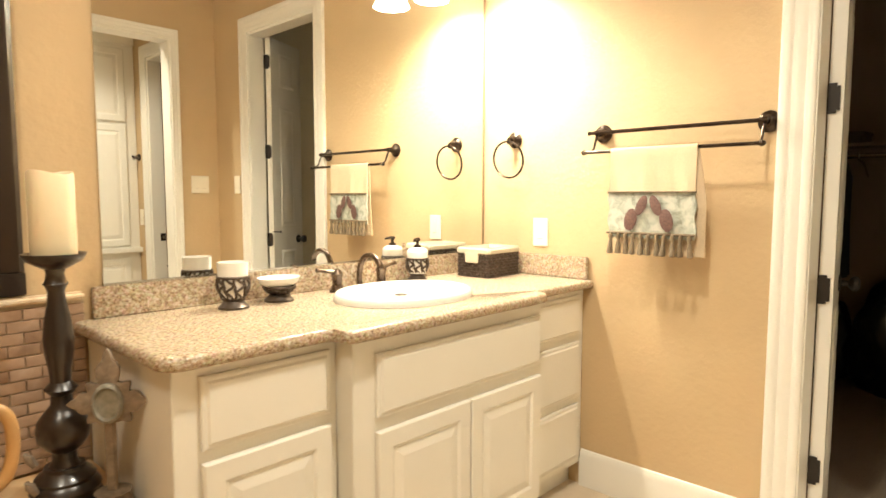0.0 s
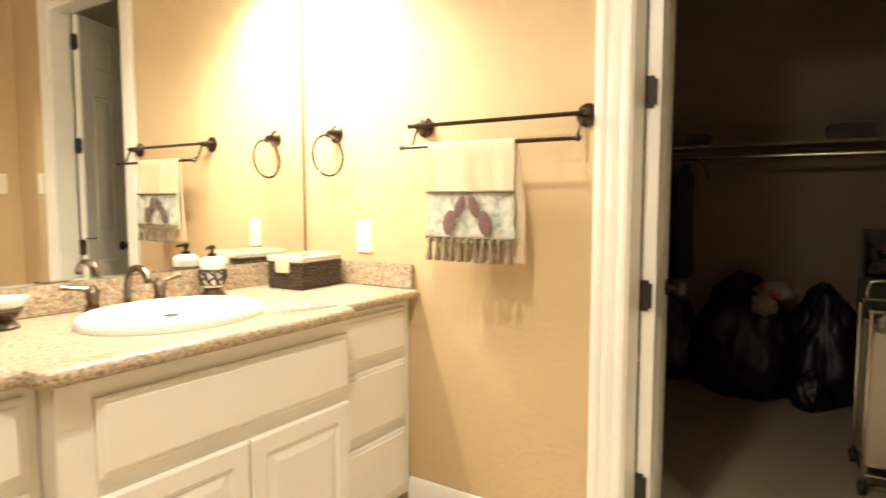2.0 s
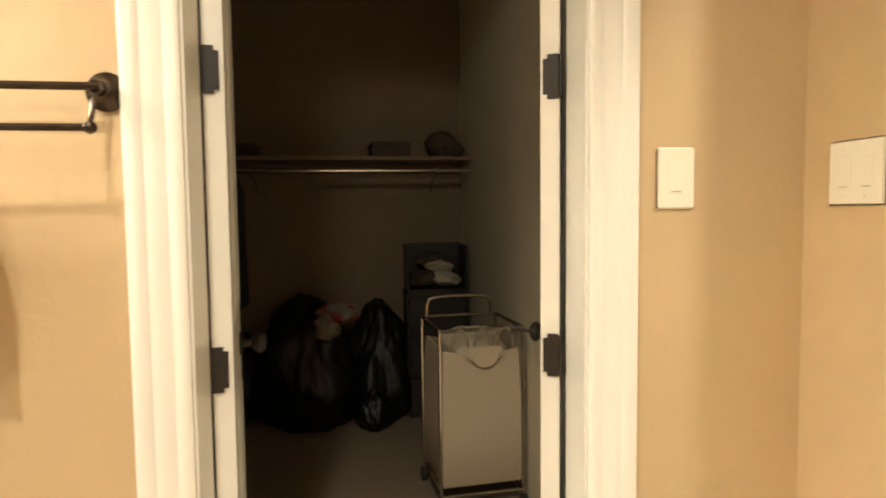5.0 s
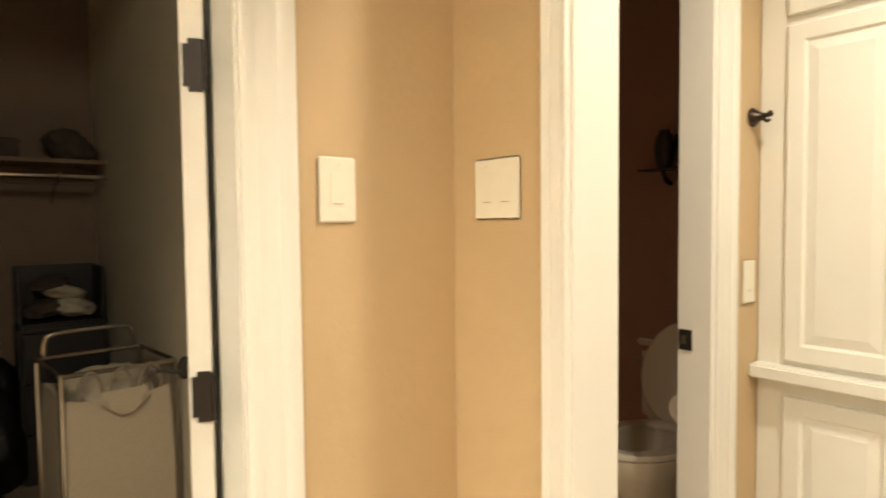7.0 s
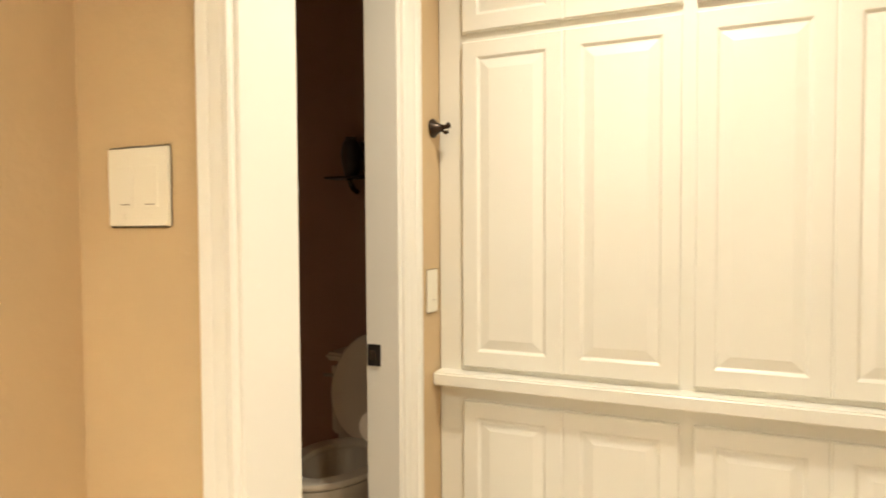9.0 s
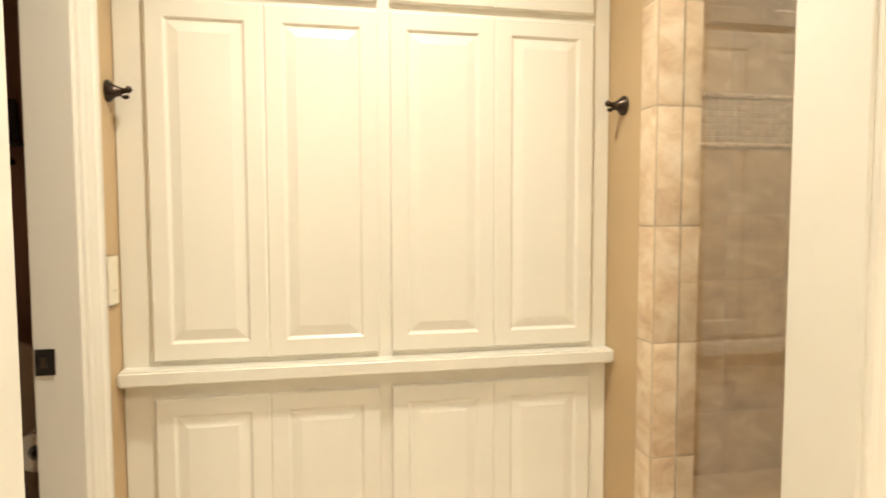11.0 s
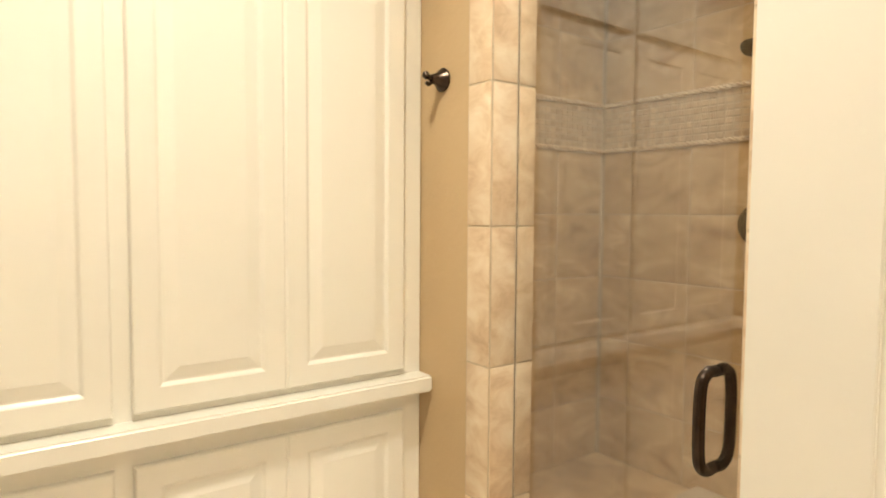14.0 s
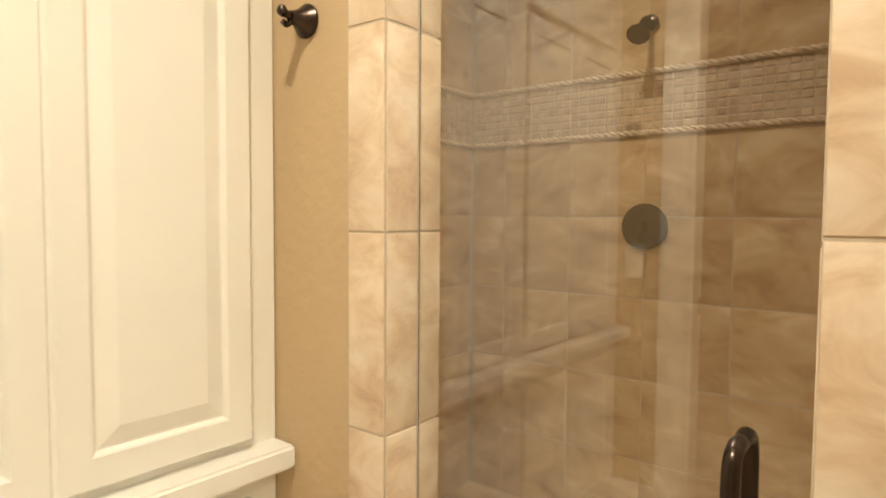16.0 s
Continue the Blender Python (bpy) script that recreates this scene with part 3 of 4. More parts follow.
part("collar", lathe(((0.0, -0.001), (0.17, -0.001), (0.175, -0.012), (0.165, -0.022), (0.0, -0.022)), 36), BRONZE, dome)
gd = part("diffuser", lathe(((0.16, -0.023), (0.165, -0.06), (0.14, -0.12), (0.09, -0.16), (0.0, -0.175)), 36), SHADEGLASS, dome)
gd.visible_shadow = False

# ---------------------------------------------------------------- on the closet wall
def flange(bm, y, z):
    """A turned rosette on the wall x = 0, that stands out towards -x."""
    b2 = lathe(((0.0, 0.0), (0.036, 0.0), (0.037, 0.006), (0.031, 0.011), (0.023, 0.016), (0.016, 0.026), (0.014, 0.04), (0.0, 0.041)), 24)
    bmesh.ops.transform(b2, matrix=pose(-0.001, y, z, 0, -90, 0), verts=b2.verts)
    me = bpy.data.meshes.new("t")
    b2.to_mesh(me)
    b2.free()
    bm.from_mesh(me)
    bpy.data.meshes.remove(me)


bar = thing("towel_bar", "oil-rubbed bronze double towel bar", "towel bar")
BZ, B0, B1 = 1.495, -0.636, -1.252
for y in (B0, B1):
    bm = bmesh.new()
    flange(bm, y, BZ)
    tube([(-0.035, y, BZ), (-0.062, y, BZ)], 0.012, 12, bm=bm)
    tube(smooth_path([(-0.055, y, BZ - 0.005), (-0.068, y, BZ - 0.03), (-0.085, y, BZ - 0.066), (-0.115, y, BZ - 0.078)], 4), 0.005, 8, bm=bm)
    part("post", bm, BRONZE, bar)
part("bar", tube([(-0.062, B0 + 0.035, BZ), (-0.062, B0 + 0.03, BZ), (-0.062, B1 - 0.012, BZ)], [0.010, 0.0075, 0.0075], 12), BRONZE, bar)
bm = tube([(-0.118, B0 + 0.022, BZ - 0.08), (-0.118, B1 - 0.012, BZ - 0.08)], 0.0065, 12)
for y in (B0 + 0.022, B1 - 0.012):
    lathe(((0, -0.012), (0.010, -0.007), (0.013, 0), (0.010, 0.007), (0, 0.012)), 12, bm=bm, at=(-0.118, y, BZ - 0.08))
part("bar", bm, BRONZE, bar)

ring = thing("towel_ring", "oil-rubbed bronze towel ring", "towel ring")
bm = bmesh.new()
RY, RZ = -0.190, 1.498
flange(bm, RY, RZ)
tube([(-0.035, RY, RZ), (-0.052, RY, RZ)], 0.011, 12, bm=bm)
tube([(-0.05, RY, RZ), (-0.055, RY, RZ - 0.02)], [0.011, 0.007], 10, bm=bm)
part("post", bm, BRONZE, ring)
part("ring", tube([(-0.056 - 0.012 * math.cos(a), RY + 0.082 * math.sin(a), RZ - 0.090 + 0.080 * math.cos(a)) for a in [2 * math.pi * k / 40 for k in range(40)]], 0.0048, 10, True), BRONZE, ring)

# towel on the lower bar
TOWEL = mat("cream_terry", (0.68, 0.54, 0.36), 0.95, var=0.12, scale=200, bump=0.6, bump_scale=420)
BAND = stone_mat("brocade", [(0.16, 0.16, 0.12), (0.36, 0.38, 0.31), (0.50, 0.51, 0.43), (0.58, 0.56, 0.47)], 28, 0.7, 0.05, 0.3)
MAROON = mat("maroon_brocade", (0.19, 0.10, 0.075), 0.75, second=(0.07, 0.035, 0.03), scale=120, bump=0.4)
FRINGE = mat("fringe_thread", (0.22, 0.16, 0.09), 0.7, var=0.5, scale=60)
towel = thing("hand_towel", "cream hand towel with a brocade band and tassels", "towel")
Z2 = BZ - 0.08


def drape(y0, y1, z_lo, z_hi, off, wave, n=26, rows=14, x=-0.118):
    """A hanging sheet of cloth, folded over the bar at its top."""
    bm = bmesh.new()
    g = []
    for r in range(rows + 1):
        z = z_hi + (z_lo - z_hi) * r / rows
        row = []
        for k in range(n + 1):
            u = k / n
            y = y0 + (y1 - y0) * u
            w = wave * (r / rows) * (math.sin(u * 9.0 + 0.6) + 0.5 * math.sin(u * 21 + 1.0))
            row.append(bm.verts.new((x + off + w, y + 0.004 * math.sin(r * 0.9 + k), z)))
        g.append(row)
    for a, b in zip(g, g[1:]):
        for k in range(n):
            bm.faces.new((a[k], a[k + 1], b[k + 1], b[k]))
    return bm


def thicken(bm, t):
    bmesh.ops.recalc_face_normals(bm, faces=bm.faces)
    bmesh.ops.solidify(bm, geom=list(bm.faces), thickness=t)
    return bm


W0, W1 = -0.735, -1.062
bm = bmesh.new()
g = []
arcs = [(-0.011, Z2 - 0.16)] + [(-0.011, Z2 - 0.16 * (1 - k / 6)) for k in range(1, 7)] + [(-0.011 * math.cos(a), Z2 + 0.011 * math.sin(a)) for a in [math.pi * k / 6 for k in range(1, 6)]] + [(0.011 + 0.0009 * k, Z2 - 0.385 * k / 14) for k in range(15)]
for i, (dx, z) in enumerate(arcs):
    row = []
    for k in range(31):
        u = k / 30
        back = i > 12
        drop = max(0.0, (Z2 - z)) / 0.2
        w = 0.005 * min(1.0, drop) * (math.sin(u * 11 + 0.5) + 0.7 * math.sin(u * 27 + z * 14))
        shift = (-0.030 * min(1, drop) * u if back else 0.0)
        row.append(bm.verts.new((-0.118 + dx + w, W0 + (W1 - W0) * u + shift, z)))
    g.append(row)
for a, b in zip(g, g[1:]):
    for k in range(30):
        bm.faces.new((a[k], a[k + 1], b[k + 1], b[k]))
part("cloth", thicken(bm, 0.006), TOWEL, towel, angle=80)
ZB = Z2 - 0.160
part("band", thicken(drape(W0 + 0.002, W1 - 0.002, ZB - 0.165, ZB + 0.004, -0.014, 0.003), 0.006), BAND, towel, "grey-green brocade band", angle=80)
part("piping", tube([(-0.137, W0 + 0.004, ZB + 0.004), (-0.137, W1 - 0.004, ZB + 0.004)], 0.004, 8), FRINGE, towel)
part("piping", tube([(-0.137, W0 + 0.004, ZB - 0.148), (-0.137, W1 - 0.004, ZB - 0.148)], 0.005, 8), FRINGE, towel, "brown twisted braid")
YM = (W0 + W1) / 2
for s in (-1, 1):
    for cy, cz, ry, rz, ang in ((0.027, -0.045, 0.019, 0.040, 24), (0.068, -0.098, 0.025, 0.042, 12)):
        bm = lathe(((0, 0.0), (0.7, 0.0018), (1.0, 0.0)), 16)
        bmesh.ops.transform(bm, matrix=Matrix.Diagonal((ry, rz, 1, 1)), verts=bm.verts)
        part("motif", bm, MAROON, towel, "maroon leaf motif", Matrix.Translation((-0.1455, YM + s * cy, ZB + cz)) @ Matrix.Rotation(radians(-90), 4, "Y") @ Matrix.Rotation(radians(90 - s * ang), 4, "Z"))
for k in range(11):
    y = W0 - 0.014 + (W1 - W0 + 0.028) * k / 10
    bm = lathe(((0, 0.0), (0.006, -0.004), (0.009, -0.016), (0.005, -0.026), (0.006, -0.03), (0.010, -0.06), (0.0125, -0.078), (0.0, -0.082)), 12)
    part("tassel", bm, FRINGE, towel, "brown thread tassel", pose(-0.139 + 0.002 * math.sin(k * 2.1), y, ZB - 0.148, 4 * math.sin(k * 3.0), 5 * math.cos(k * 1.7), 0))


def wall_plate(name, label, m, w, h, gangs, kind):
    t = thing(name, label, kind, m)
    part("plate", box(-w / 2, -0.007, -h / 2, w / 2, 0.0, h / 2, 0.004, 3), PLATE, t)
    for g in range(gangs):
        cx = (g - (gangs - 1) / 2) * 0.046 * w / (0.07 + 0.046 * (gangs - 1))
        r = part("rocker", box(cx - 0.0165, -0.0079, -0.0335, cx + 0.0165, -0.0055, 0.0335, 0.0006, 1), PLATE, t)
        part("slot", box(cx - 0.011, -0.0085, -0.0290, cx + 0.011, -0.0078, -0.0275), CARPET, r)
        for s in (-1, 1):
            part("screw", lathe(((0, 0.0), (0.003, 0.0), (0.0033, 0.001)), 10), PLATE, t, "", pose(cx, -0.0075, s * 0.048, 90, 0, 0))
    return t


wall_plate("light_switch", "ivory single rocker light switch", facing(-1, 0, 0.0, -2.391, 1.331), 0.086, 0.132, 1, "switch")
wall_plate("light_switch", "ivory double rocker light switch", facing(0, 1, -0.147, YC, 1.334), 0.138, 0.131, 2, "switch")
wall_plate("wall_outlet", "ivory wall outlet plate over the countertop", facing(-1, 0, 0.0, -0.335, 1.085), 0.080, 0.126, 1, "outlet")
wall_plate("light_switch", "ivory single rocker light switch", facing(-1, 0, XT, -3.772, 1.062), 0.080, 0.140, 1, "switch")


def hook(label, m):
    t = thing("robe_hook", label, "hook", m, "robe hooks")
    bm = lathe(((0.0, 0.0), (0.030, 0.0), (0.031, 0.006), (0.026, 0.012), (0.017, 0.022), (0.012, 0.034), (0.010, 0.04), (0.0, 0.04)), 22)
    bmesh.ops.transform(bm, matrix=pose(0, 0, 0, 90, 0, 0), verts=bm.verts)
    part("rosette", bm, BRONZE, t)
    part("prong", tube(smooth_path([(0, -0.036, 0), (0, -0.046, 0.002), (0, -0.054, 0.004)], 4), 0.0075, 10, bm=lathe(((0, -0.010), (0.009, -0.004), (0.010, 0.002), (0.006, 0.010), (0, 0.013)), 12, at=(0, -0.056, 0.004))), BRONZE, t)
    part("prong", tube(smooth_path([(0, -0.034, -0.004), (0, -0.046, -0.016), (0, -0.056, -0.012)], 4), 0.0055, 8), BRONZE, t)


hook("oil-rubbed bronze robe hook beside the toilet doorway", facing(-1, 0, XT, -3.788, 1.585))
hook("oil-rubbed bronze robe hook beside the shower", facing(1, 0, XS, -3.742, 1.584))

# ---------------------------------------------------------------- on the countertop
LATTICE = mat("pierced_bronze", (0.10, 0.075, 0.055), 0.45, 0.6, var=0.4, scale=50)


def lattice_foot(parent, r_lo, r_mid, r_hi, h, n=9):
    """A footed pierced holder: a base, a rim and a net of curling bands."""
    part("foot", lathe(((0, 0), (r_lo, 0), (r_lo, 0.006), (r_lo * 0.8, 0.014), (r_lo * 0.62, 0.026), (r_lo * 0.7, 0.030), (0, 0.031)), 26), LATTICE, parent)
    z0, z1 = 0.028, h

    def rad(u):
        return r_lo * 0.66 + (r_mid - r_lo * 0.66) * math.sin(min(1, u * 1.3) * math.pi / 2) + (r_hi - r_mid) * max(0, u - 0.5) * 2
    bm = bmesh.new()
    for s in (-1, 1):
        for k in range(n):
            pts = []
            for i in range(13):
                u = i / 12
                a = 2 * math.pi * (k / n + s * 0.16 * u + 0.02 * math.sin(u * 12))
                pts.append((rad(u) * math.cos(a), rad(u) * math.sin(a), z0 + (z1 - z0) * u))
            tube(pts, 0.0042, 6, bm=bm)
    part("lattice", bm, LATTICE, parent)
    part("rim", tube([(r_hi * math.cos(a), r_hi * math.sin(a), h) for a in [2 * math.pi * k / 32 for k in range(32)]], 0.004, 8, True), LATTICE, parent)


cup = thing("tumbler", "white tumbler in a pierced bronze holder", "cup", pose(-1.362, -0.131, VT))
lattice_foot(cup, 0.046, 0.050, 0.046, 0.098)
part("cup", lathe(((0, 0.034), (0.036, 0.034), (0.042, 0.06), (0.0455, 0.098), (0.047, 0.142), (0.0475, 0.144), (0.045, 0.144), (0.043, 0.10), (0.0, 0.06)), 32), PORCELAIN, cup)
dish = thing("soap_dish", "white soap dish on a bronze foot", "soap dish", pose(-1.190, -0.112, VT))
lattice_foot(dish, 0.048, 0.046, 0.052, 0.048, 8)
part("dish", lathe(((0, 0.046), (0.045, 0.048), (0.064, 0.060), (0.073, 0.076), (0.074, 0.079), (0.070, 0.078), (0.055, 0.066), (0.0, 0.060)), 36, sx=1.0, sy=0.82), PORCELAIN, dish)
soap = thing("soap_dispenser", "white soap dispenser in a pierced bronze holder", "soap dispenser", pose(-0.525, -0.085, VT))
lattice_foot(soap, 0.042, 0.048, 0.044, 0.092)
part("bottle", lathe(((0, 0.032), (0.036, 0.032), (0.041, 0.06), (0.0435, 0.10), (0.044, 0.118), (0.043, 0.124), (0.034, 0.134), (0.018, 0.139), (0.0, 0.139)), 30), PORCELAIN, soap)
pump = part("pump", lathe(((0, 0.139), (0.016, 0.139), (0.016, 0.147), (0.007, 0.150), (0.006, 0.165), (0.0, 0.166)), 16), BRONZE, soap)
part("nozzle", tube([(0.008, 0, 0.170), (-0.01, 0, 0.171), (-0.028, -0.012, 0.169), (-0.031, -0.013, 0.162)], [0.009, 0.007, 0.005, 0.004], 10), BRONZE, pump)

# wicker basket
WICKER = mat("dark_wicker", (0.115, 0.08, 0.058), 0.55, var=0.5, scale=40, bump=0.4, bump_scale=120)
LINEN = mat("cream_liner", (0.66, 0.60, 0.46), 0.9, var=0.12, scale=14, bump=0.4, bump_scale=60)
bk = thing("wicker_basket", "dark wicker basket with a cream cloth liner", "basket", pose(-0.165, -0.170, VT, 0, 0, 4))
BW, BD, BH = 0.235, 0.165, 0.118
part("base", box(-BW / 2 + 0.006, -BD / 2 + 0.006, 0.0, BW / 2 - 0.006, BD / 2 - 0.006, BH - 0.008), WICKER, bk)
bm = bmesh.new()
for side in range(4):
    L = BW if side % 2 == 0 else BD
    cells = int(L / 0.0165)
    for r in range(9):
        for c in range(cells):
            x0 = -L / 2 + L * c / cells
            bulge = 0.007 if (r + c) % 2 == 0 else 0.003
            z0 = 0.002 + r * (BH - 0.004) / 9
            v = []
            dep = (BD if side % 2 == 0 else BW) / 2
            for px, pz, o in ((0, 0, -0.004), (1, 0, -0.004), (1, 1, -0.004), (0, 1, -0.004), (0.25, 0.2, bulge - 0.003), (0.75, 0.2, bulge - 0.003), (0.75, 0.8, bulge - 0.003), (0.25, 0.8, bulge - 0.003)):
                p = Vector((x0 + px * L / cells, -dep - o, z0 + pz * (BH - 0.004) / 9))
                v.append(bm.verts.new(Matrix.Rotation(math.pi / 2 * side, 3, "Z") @ p))
            for q in ((0, 1, 5, 4), (1, 2, 6, 5), (2, 3, 7, 6), (3, 0, 4, 7), (4, 5, 6, 7)):
                bm.faces.new([v[i] for i in q])
part("weave", bm, WICKER, bk)
bm = box(-BW / 2 - 0.006, -BD / 2 - 0.006, BH - 0.022, BW / 2 + 0.006, BD / 2 + 0.006, BH + 0.010, 0.008, 3)
for f in list(bm.faces):
    if f.normal.z > 0.95 and f.calc_area() > 0.01:
        r = bmesh.ops.inset_region(bm, faces=[f], thickness=0.016)
        for v in f.verts:
            v.co.z -= 0.045
        break
for v in bm.verts:
    v.co.z += 0.003 * math.sin(v.co.x * 60) * math.cos(v.co.y * 50)
part("liner", bm, LINEN, bk, angle=60)
part("tag", box(-BW / 2 - 0.012, -0.035, BH - 0.055, -BW / 2 - 0.004, 0.035, BH - 0.012, 0.003), LINEN, bk, "cream cloth tie")

# ---------------------------------------------------------------- shower
shower = thing("shower_surround", "tan travertine tiled shower enclosure", "shower", kind="structure")
P = 0.320
TILE = {}


def tile_mesh(w, h, t, stone, bev=0.002):
    """A slab in the xz plane that faces -y, with eased edges."""
    key = (round(w, 3), round(h, 3), stone.name)
    if key not in TILE:
        TILE[key] = mesh_of("tile", panel_front(w, h, t, ((0, -bev), (bev * 0.4, -bev * 0.3), (bev * 1.3, 0.0))), stone)
    return TILE[key]


def lay(parent, m, u0, u1, zs, us, stone=TRAVERTINE, t=0.012, g=0.0022, name="tile"):
    """Tiles between the joints us and zs; m stands the field up."""
    for a, b in zip(us, us[1:]):
        for c, d in zip(zs, zs[1:]):
            a2, b2 = max(a, u0), min(b, u1)
            if b2 - a2 < 0.02 or d - c < 0.02:
                continue
            ob = new(name, tile_mesh(b2 - a2 - 2 * g, d - c - 2 * g, t, stone))
            ob.parent = parent
            ob.matrix_local = m @ Matrix.Translation((a2 + g, random.uniform(-0.0006, 0.0006), c + g))


LOW = [PAN, 0.277, 0.598, 0.919, 1.239, 1.551]
TOP = [1.803, 2.122, 2.442, H]
m_far = facing(1, 0, XF - 0.012, YL)
span = YC2 - 0.02 - YL
us_far = [-0.150 + P * k for k in range(8)]
lay(shower, m_far, 0, span, LOW, us_far)
lay(shower, m_far, 0, span, TOP, us_far)
m_side = facing(0, 1, XS - 0.02, YL - 0.012)
span2 = XS - 0.02 - XF
us_side = [span2 - P * k for k in range(7, -1, -1)]
lay(shower, m_side, 0, span2, LOW, us_side)
lay(shower, m_side, 0, span2, TOP, us_side)
# mosaic bands between twisted rope mouldings
for m, span_, nm in ((m_far, span, "a"), (m_side, span2, "b")):
    bm = bmesh.new()
    s = 0.037
    n = int(span_ / s)
    for k in range(n):
        for r in range(7):
            x0, z0 = k * span_ / n, 1.573 + r * (1.781 - 1.573) / 7
            d = random.uniform(-0.0015, 0.0015)
            panel_front(span_ / n - 0.004, (1.781 - 1.573) / 7 - 0.004, 0.010, ((0, -0.003), (0.003, 0.0)), bm=bm, x0=x0 + 0.002, z0=z0 + 0.002, y=d)
    ob = part("mosaic_band", bm, MOSAIC, shower, "small square stone mosaic band", m)
    ob["kind"] = "stuff"
    for z in (1.562, 1.792):
        bm = bmesh.new()
        for st in range(2):
            tube([(u * span_ / 160, -0.004 + 0.006 * math.cos(u * 1.15 + st * math.pi), z + 0.006 * math.sin(u * 1.15 + st * math.pi)) for u in range(161)], 0.0075, 6, bm=bm)
        part("rope_moulding", bm, COLUMNSTONE, shower, "twisted stone rope moulding", m)

# stone column beside the opening, in courses
CY0, CY1 = -3.635, -3.546
structure("column_core", box(XS - 0.138, CY0, PAN, XS + 0.0012, CY1 - 0.0018, H), GROUT, "grouted core of the stone jamb", "wall")
LOWC = [0.0, 0.176, 0.522, 0.865, 1.207, 1.552, 1.853, 2.20, 2.54, H]
lay(shower, facing(1, 0, XS + 0.003, CY0), 0, CY1 - CY0, LOWC, [0, CY1 - CY0], COLUMNSTONE)
m_ret = facing(0, 1, XS - 0.001, CY1)
lay(shower, m_ret, 0, 0.081, LOWC, [0.0, 0.081], COLUMNSTONE)
lay(shower, m_ret, 0.082, 0.150, LOWC, [0.082, 0.150], COLUMNSTONE)
# the other side of the opening
RY0 = -2.934
structure("column_core_near", box(XS - 0.138, RY0 + 0.0018, PAN, XS + 0.0012, YC2, H), GROUT, "grouted core of the stone jamb", "wall")
lay(shower, facing(1, 0, XS + 0.003, RY0), 0, YC2 - RY0 - 0.001, [0, 0.163, 0.507, 0.851, 1.214, 1.558, 1.9, 2.25, 2.59, H], [0, YC2 - RY0], COLUMNSTONE, g=0.003)
lay(shower, facing(0, -1, XS - 0.145, RY0), 0, 0.145, LOWC, [0, 0.145], COLUMNSTONE)
part("curb", box(XS - 0.138, CY1, PAN, XS, RY0, 0.09, 0.008, 3), COLUMNSTONE, shower, "stone shower curb")

GX = -1.779
sd = thing("shower_door", "frameless clear glass shower door with a bronze handle", "shower door")
pane = part("pane", box(GX - 0.005, CY1 + 0.004, 0.10, GX + 0.005, RY0 - 0.006, 2.10, 0.001), GLASS, sd, "clear glass pane")
pane.visible_shadow = False


def pull(side):
    x = GX + side * 0.005
    return tube(smooth_path([(x, -3.018, 0.960), (x + side * 0.026, -3.018, 0.960), (x + side * 0.046, -3.018, 0.940), (x + side * 0.050, -3.018, 0.872), (x + side * 0.046, -3.018, 0.805), (x + side * 0.026, -3.018, 0.784), (x, -3.018, 0.784)], 6), 0.0108, 14)


part("handle", pull(1), BRONZE, sd, "bronze D-shaped pull handle")
part("handle", pull(-1), BRONZE, sd, "bronze D-shaped pull handle")

head = thing("wall_shower", "bronze shower head on a bent arm", "shower head", pose(XF, -3.700, 1.952))
bm = lathe(((0, 0), (0.03, 0), (0.03, 0.005), (0.012, 0.014), (0, 0.015)), 20)
bmesh.ops.transform(bm, matrix=pose(0, 0, 0.02, 0, 90, 0), verts=bm.verts)
part("escutcheon", bm, BRONZE, head)
part("arm", tube(smooth_path([(0, 0, 0.02), (0.045, 0, 0.026), (0.085, 0, 0.004), (0.105, 0, -0.02)], 5), 0.009, 10), BRONZE, head)
bm = lathe(((0, 0.05), (0.014, 0.05), (0.016, 0.03), (0.03, 0.016), (0.050, 0.006), (0.052, -0.004), (0.048, -0.010), (0, -0.012)), 26)
bmesh.ops.transform(bm, matrix=pose(0.124, 0, -0.052, 0, -38, 0) @ Matrix.Scale(0.82, 4), verts=bm.verts)
part("rose", bm, BRONZE, head)
valve = thing("shower_valve", "round bronze shower valve with a lever", "shower valve", pose(XF, -3.707, 1.201))
bm = lathe(((0, 0.012), (0.03, 0.012), (0.07, 0.009), (0.088, 0.006), (0.090, 0.0)), 36)
bmesh.ops.transform(bm, matrix=pose(0, 0, 0, 0, 90, 0), verts=bm.verts)
part("plate", bm, BRONZE, valve)
bm = lathe(((0, 0.06), (0.014, 0.058), (0.018, 0.04), (0.022, 0.015), (0.024, 0.01)), 20)
bmesh.ops.transform(bm, matrix=pose(0, 0, 0, 0, 90, 0), verts=bm.verts)
part("hub", bm, BRONZE, valve)
part("lever", tube([(0.045, 0, -0.005), (0.052, 0, -0.03), (0.058, 0.0, -0.06)], [0.008, 0.006, 0.007], 10), BRONZE, valve)

# stone panel on the wall beyond the opening
tp = thing("tile_panel", "tan stone tile panel with a mosaic border on the wall", "tile panel")
part("backing", box(-2.73, YC + 0.0008, 0.992, -1.968, YC + 0.007, 1.715), GROUT, tp)
m_tp = facing(0, 1, -1.968, YC + 0.016)
lay(tp, m_tp, 0.03, 0.735, [1.020, 1.355, 1.690], [0.03, 0.385, 0.735], COLUMNSTONE, t=0.010)
bm = bmesh.new()
for k in range(20):
    for z0 in (0.993, 1.692):
        panel_front(0.036, 0.024, 0.009, ((0, -0.003), (0.003, 0.0)), bm=bm, x0=0.001 + k * 0.038, z0=z0)
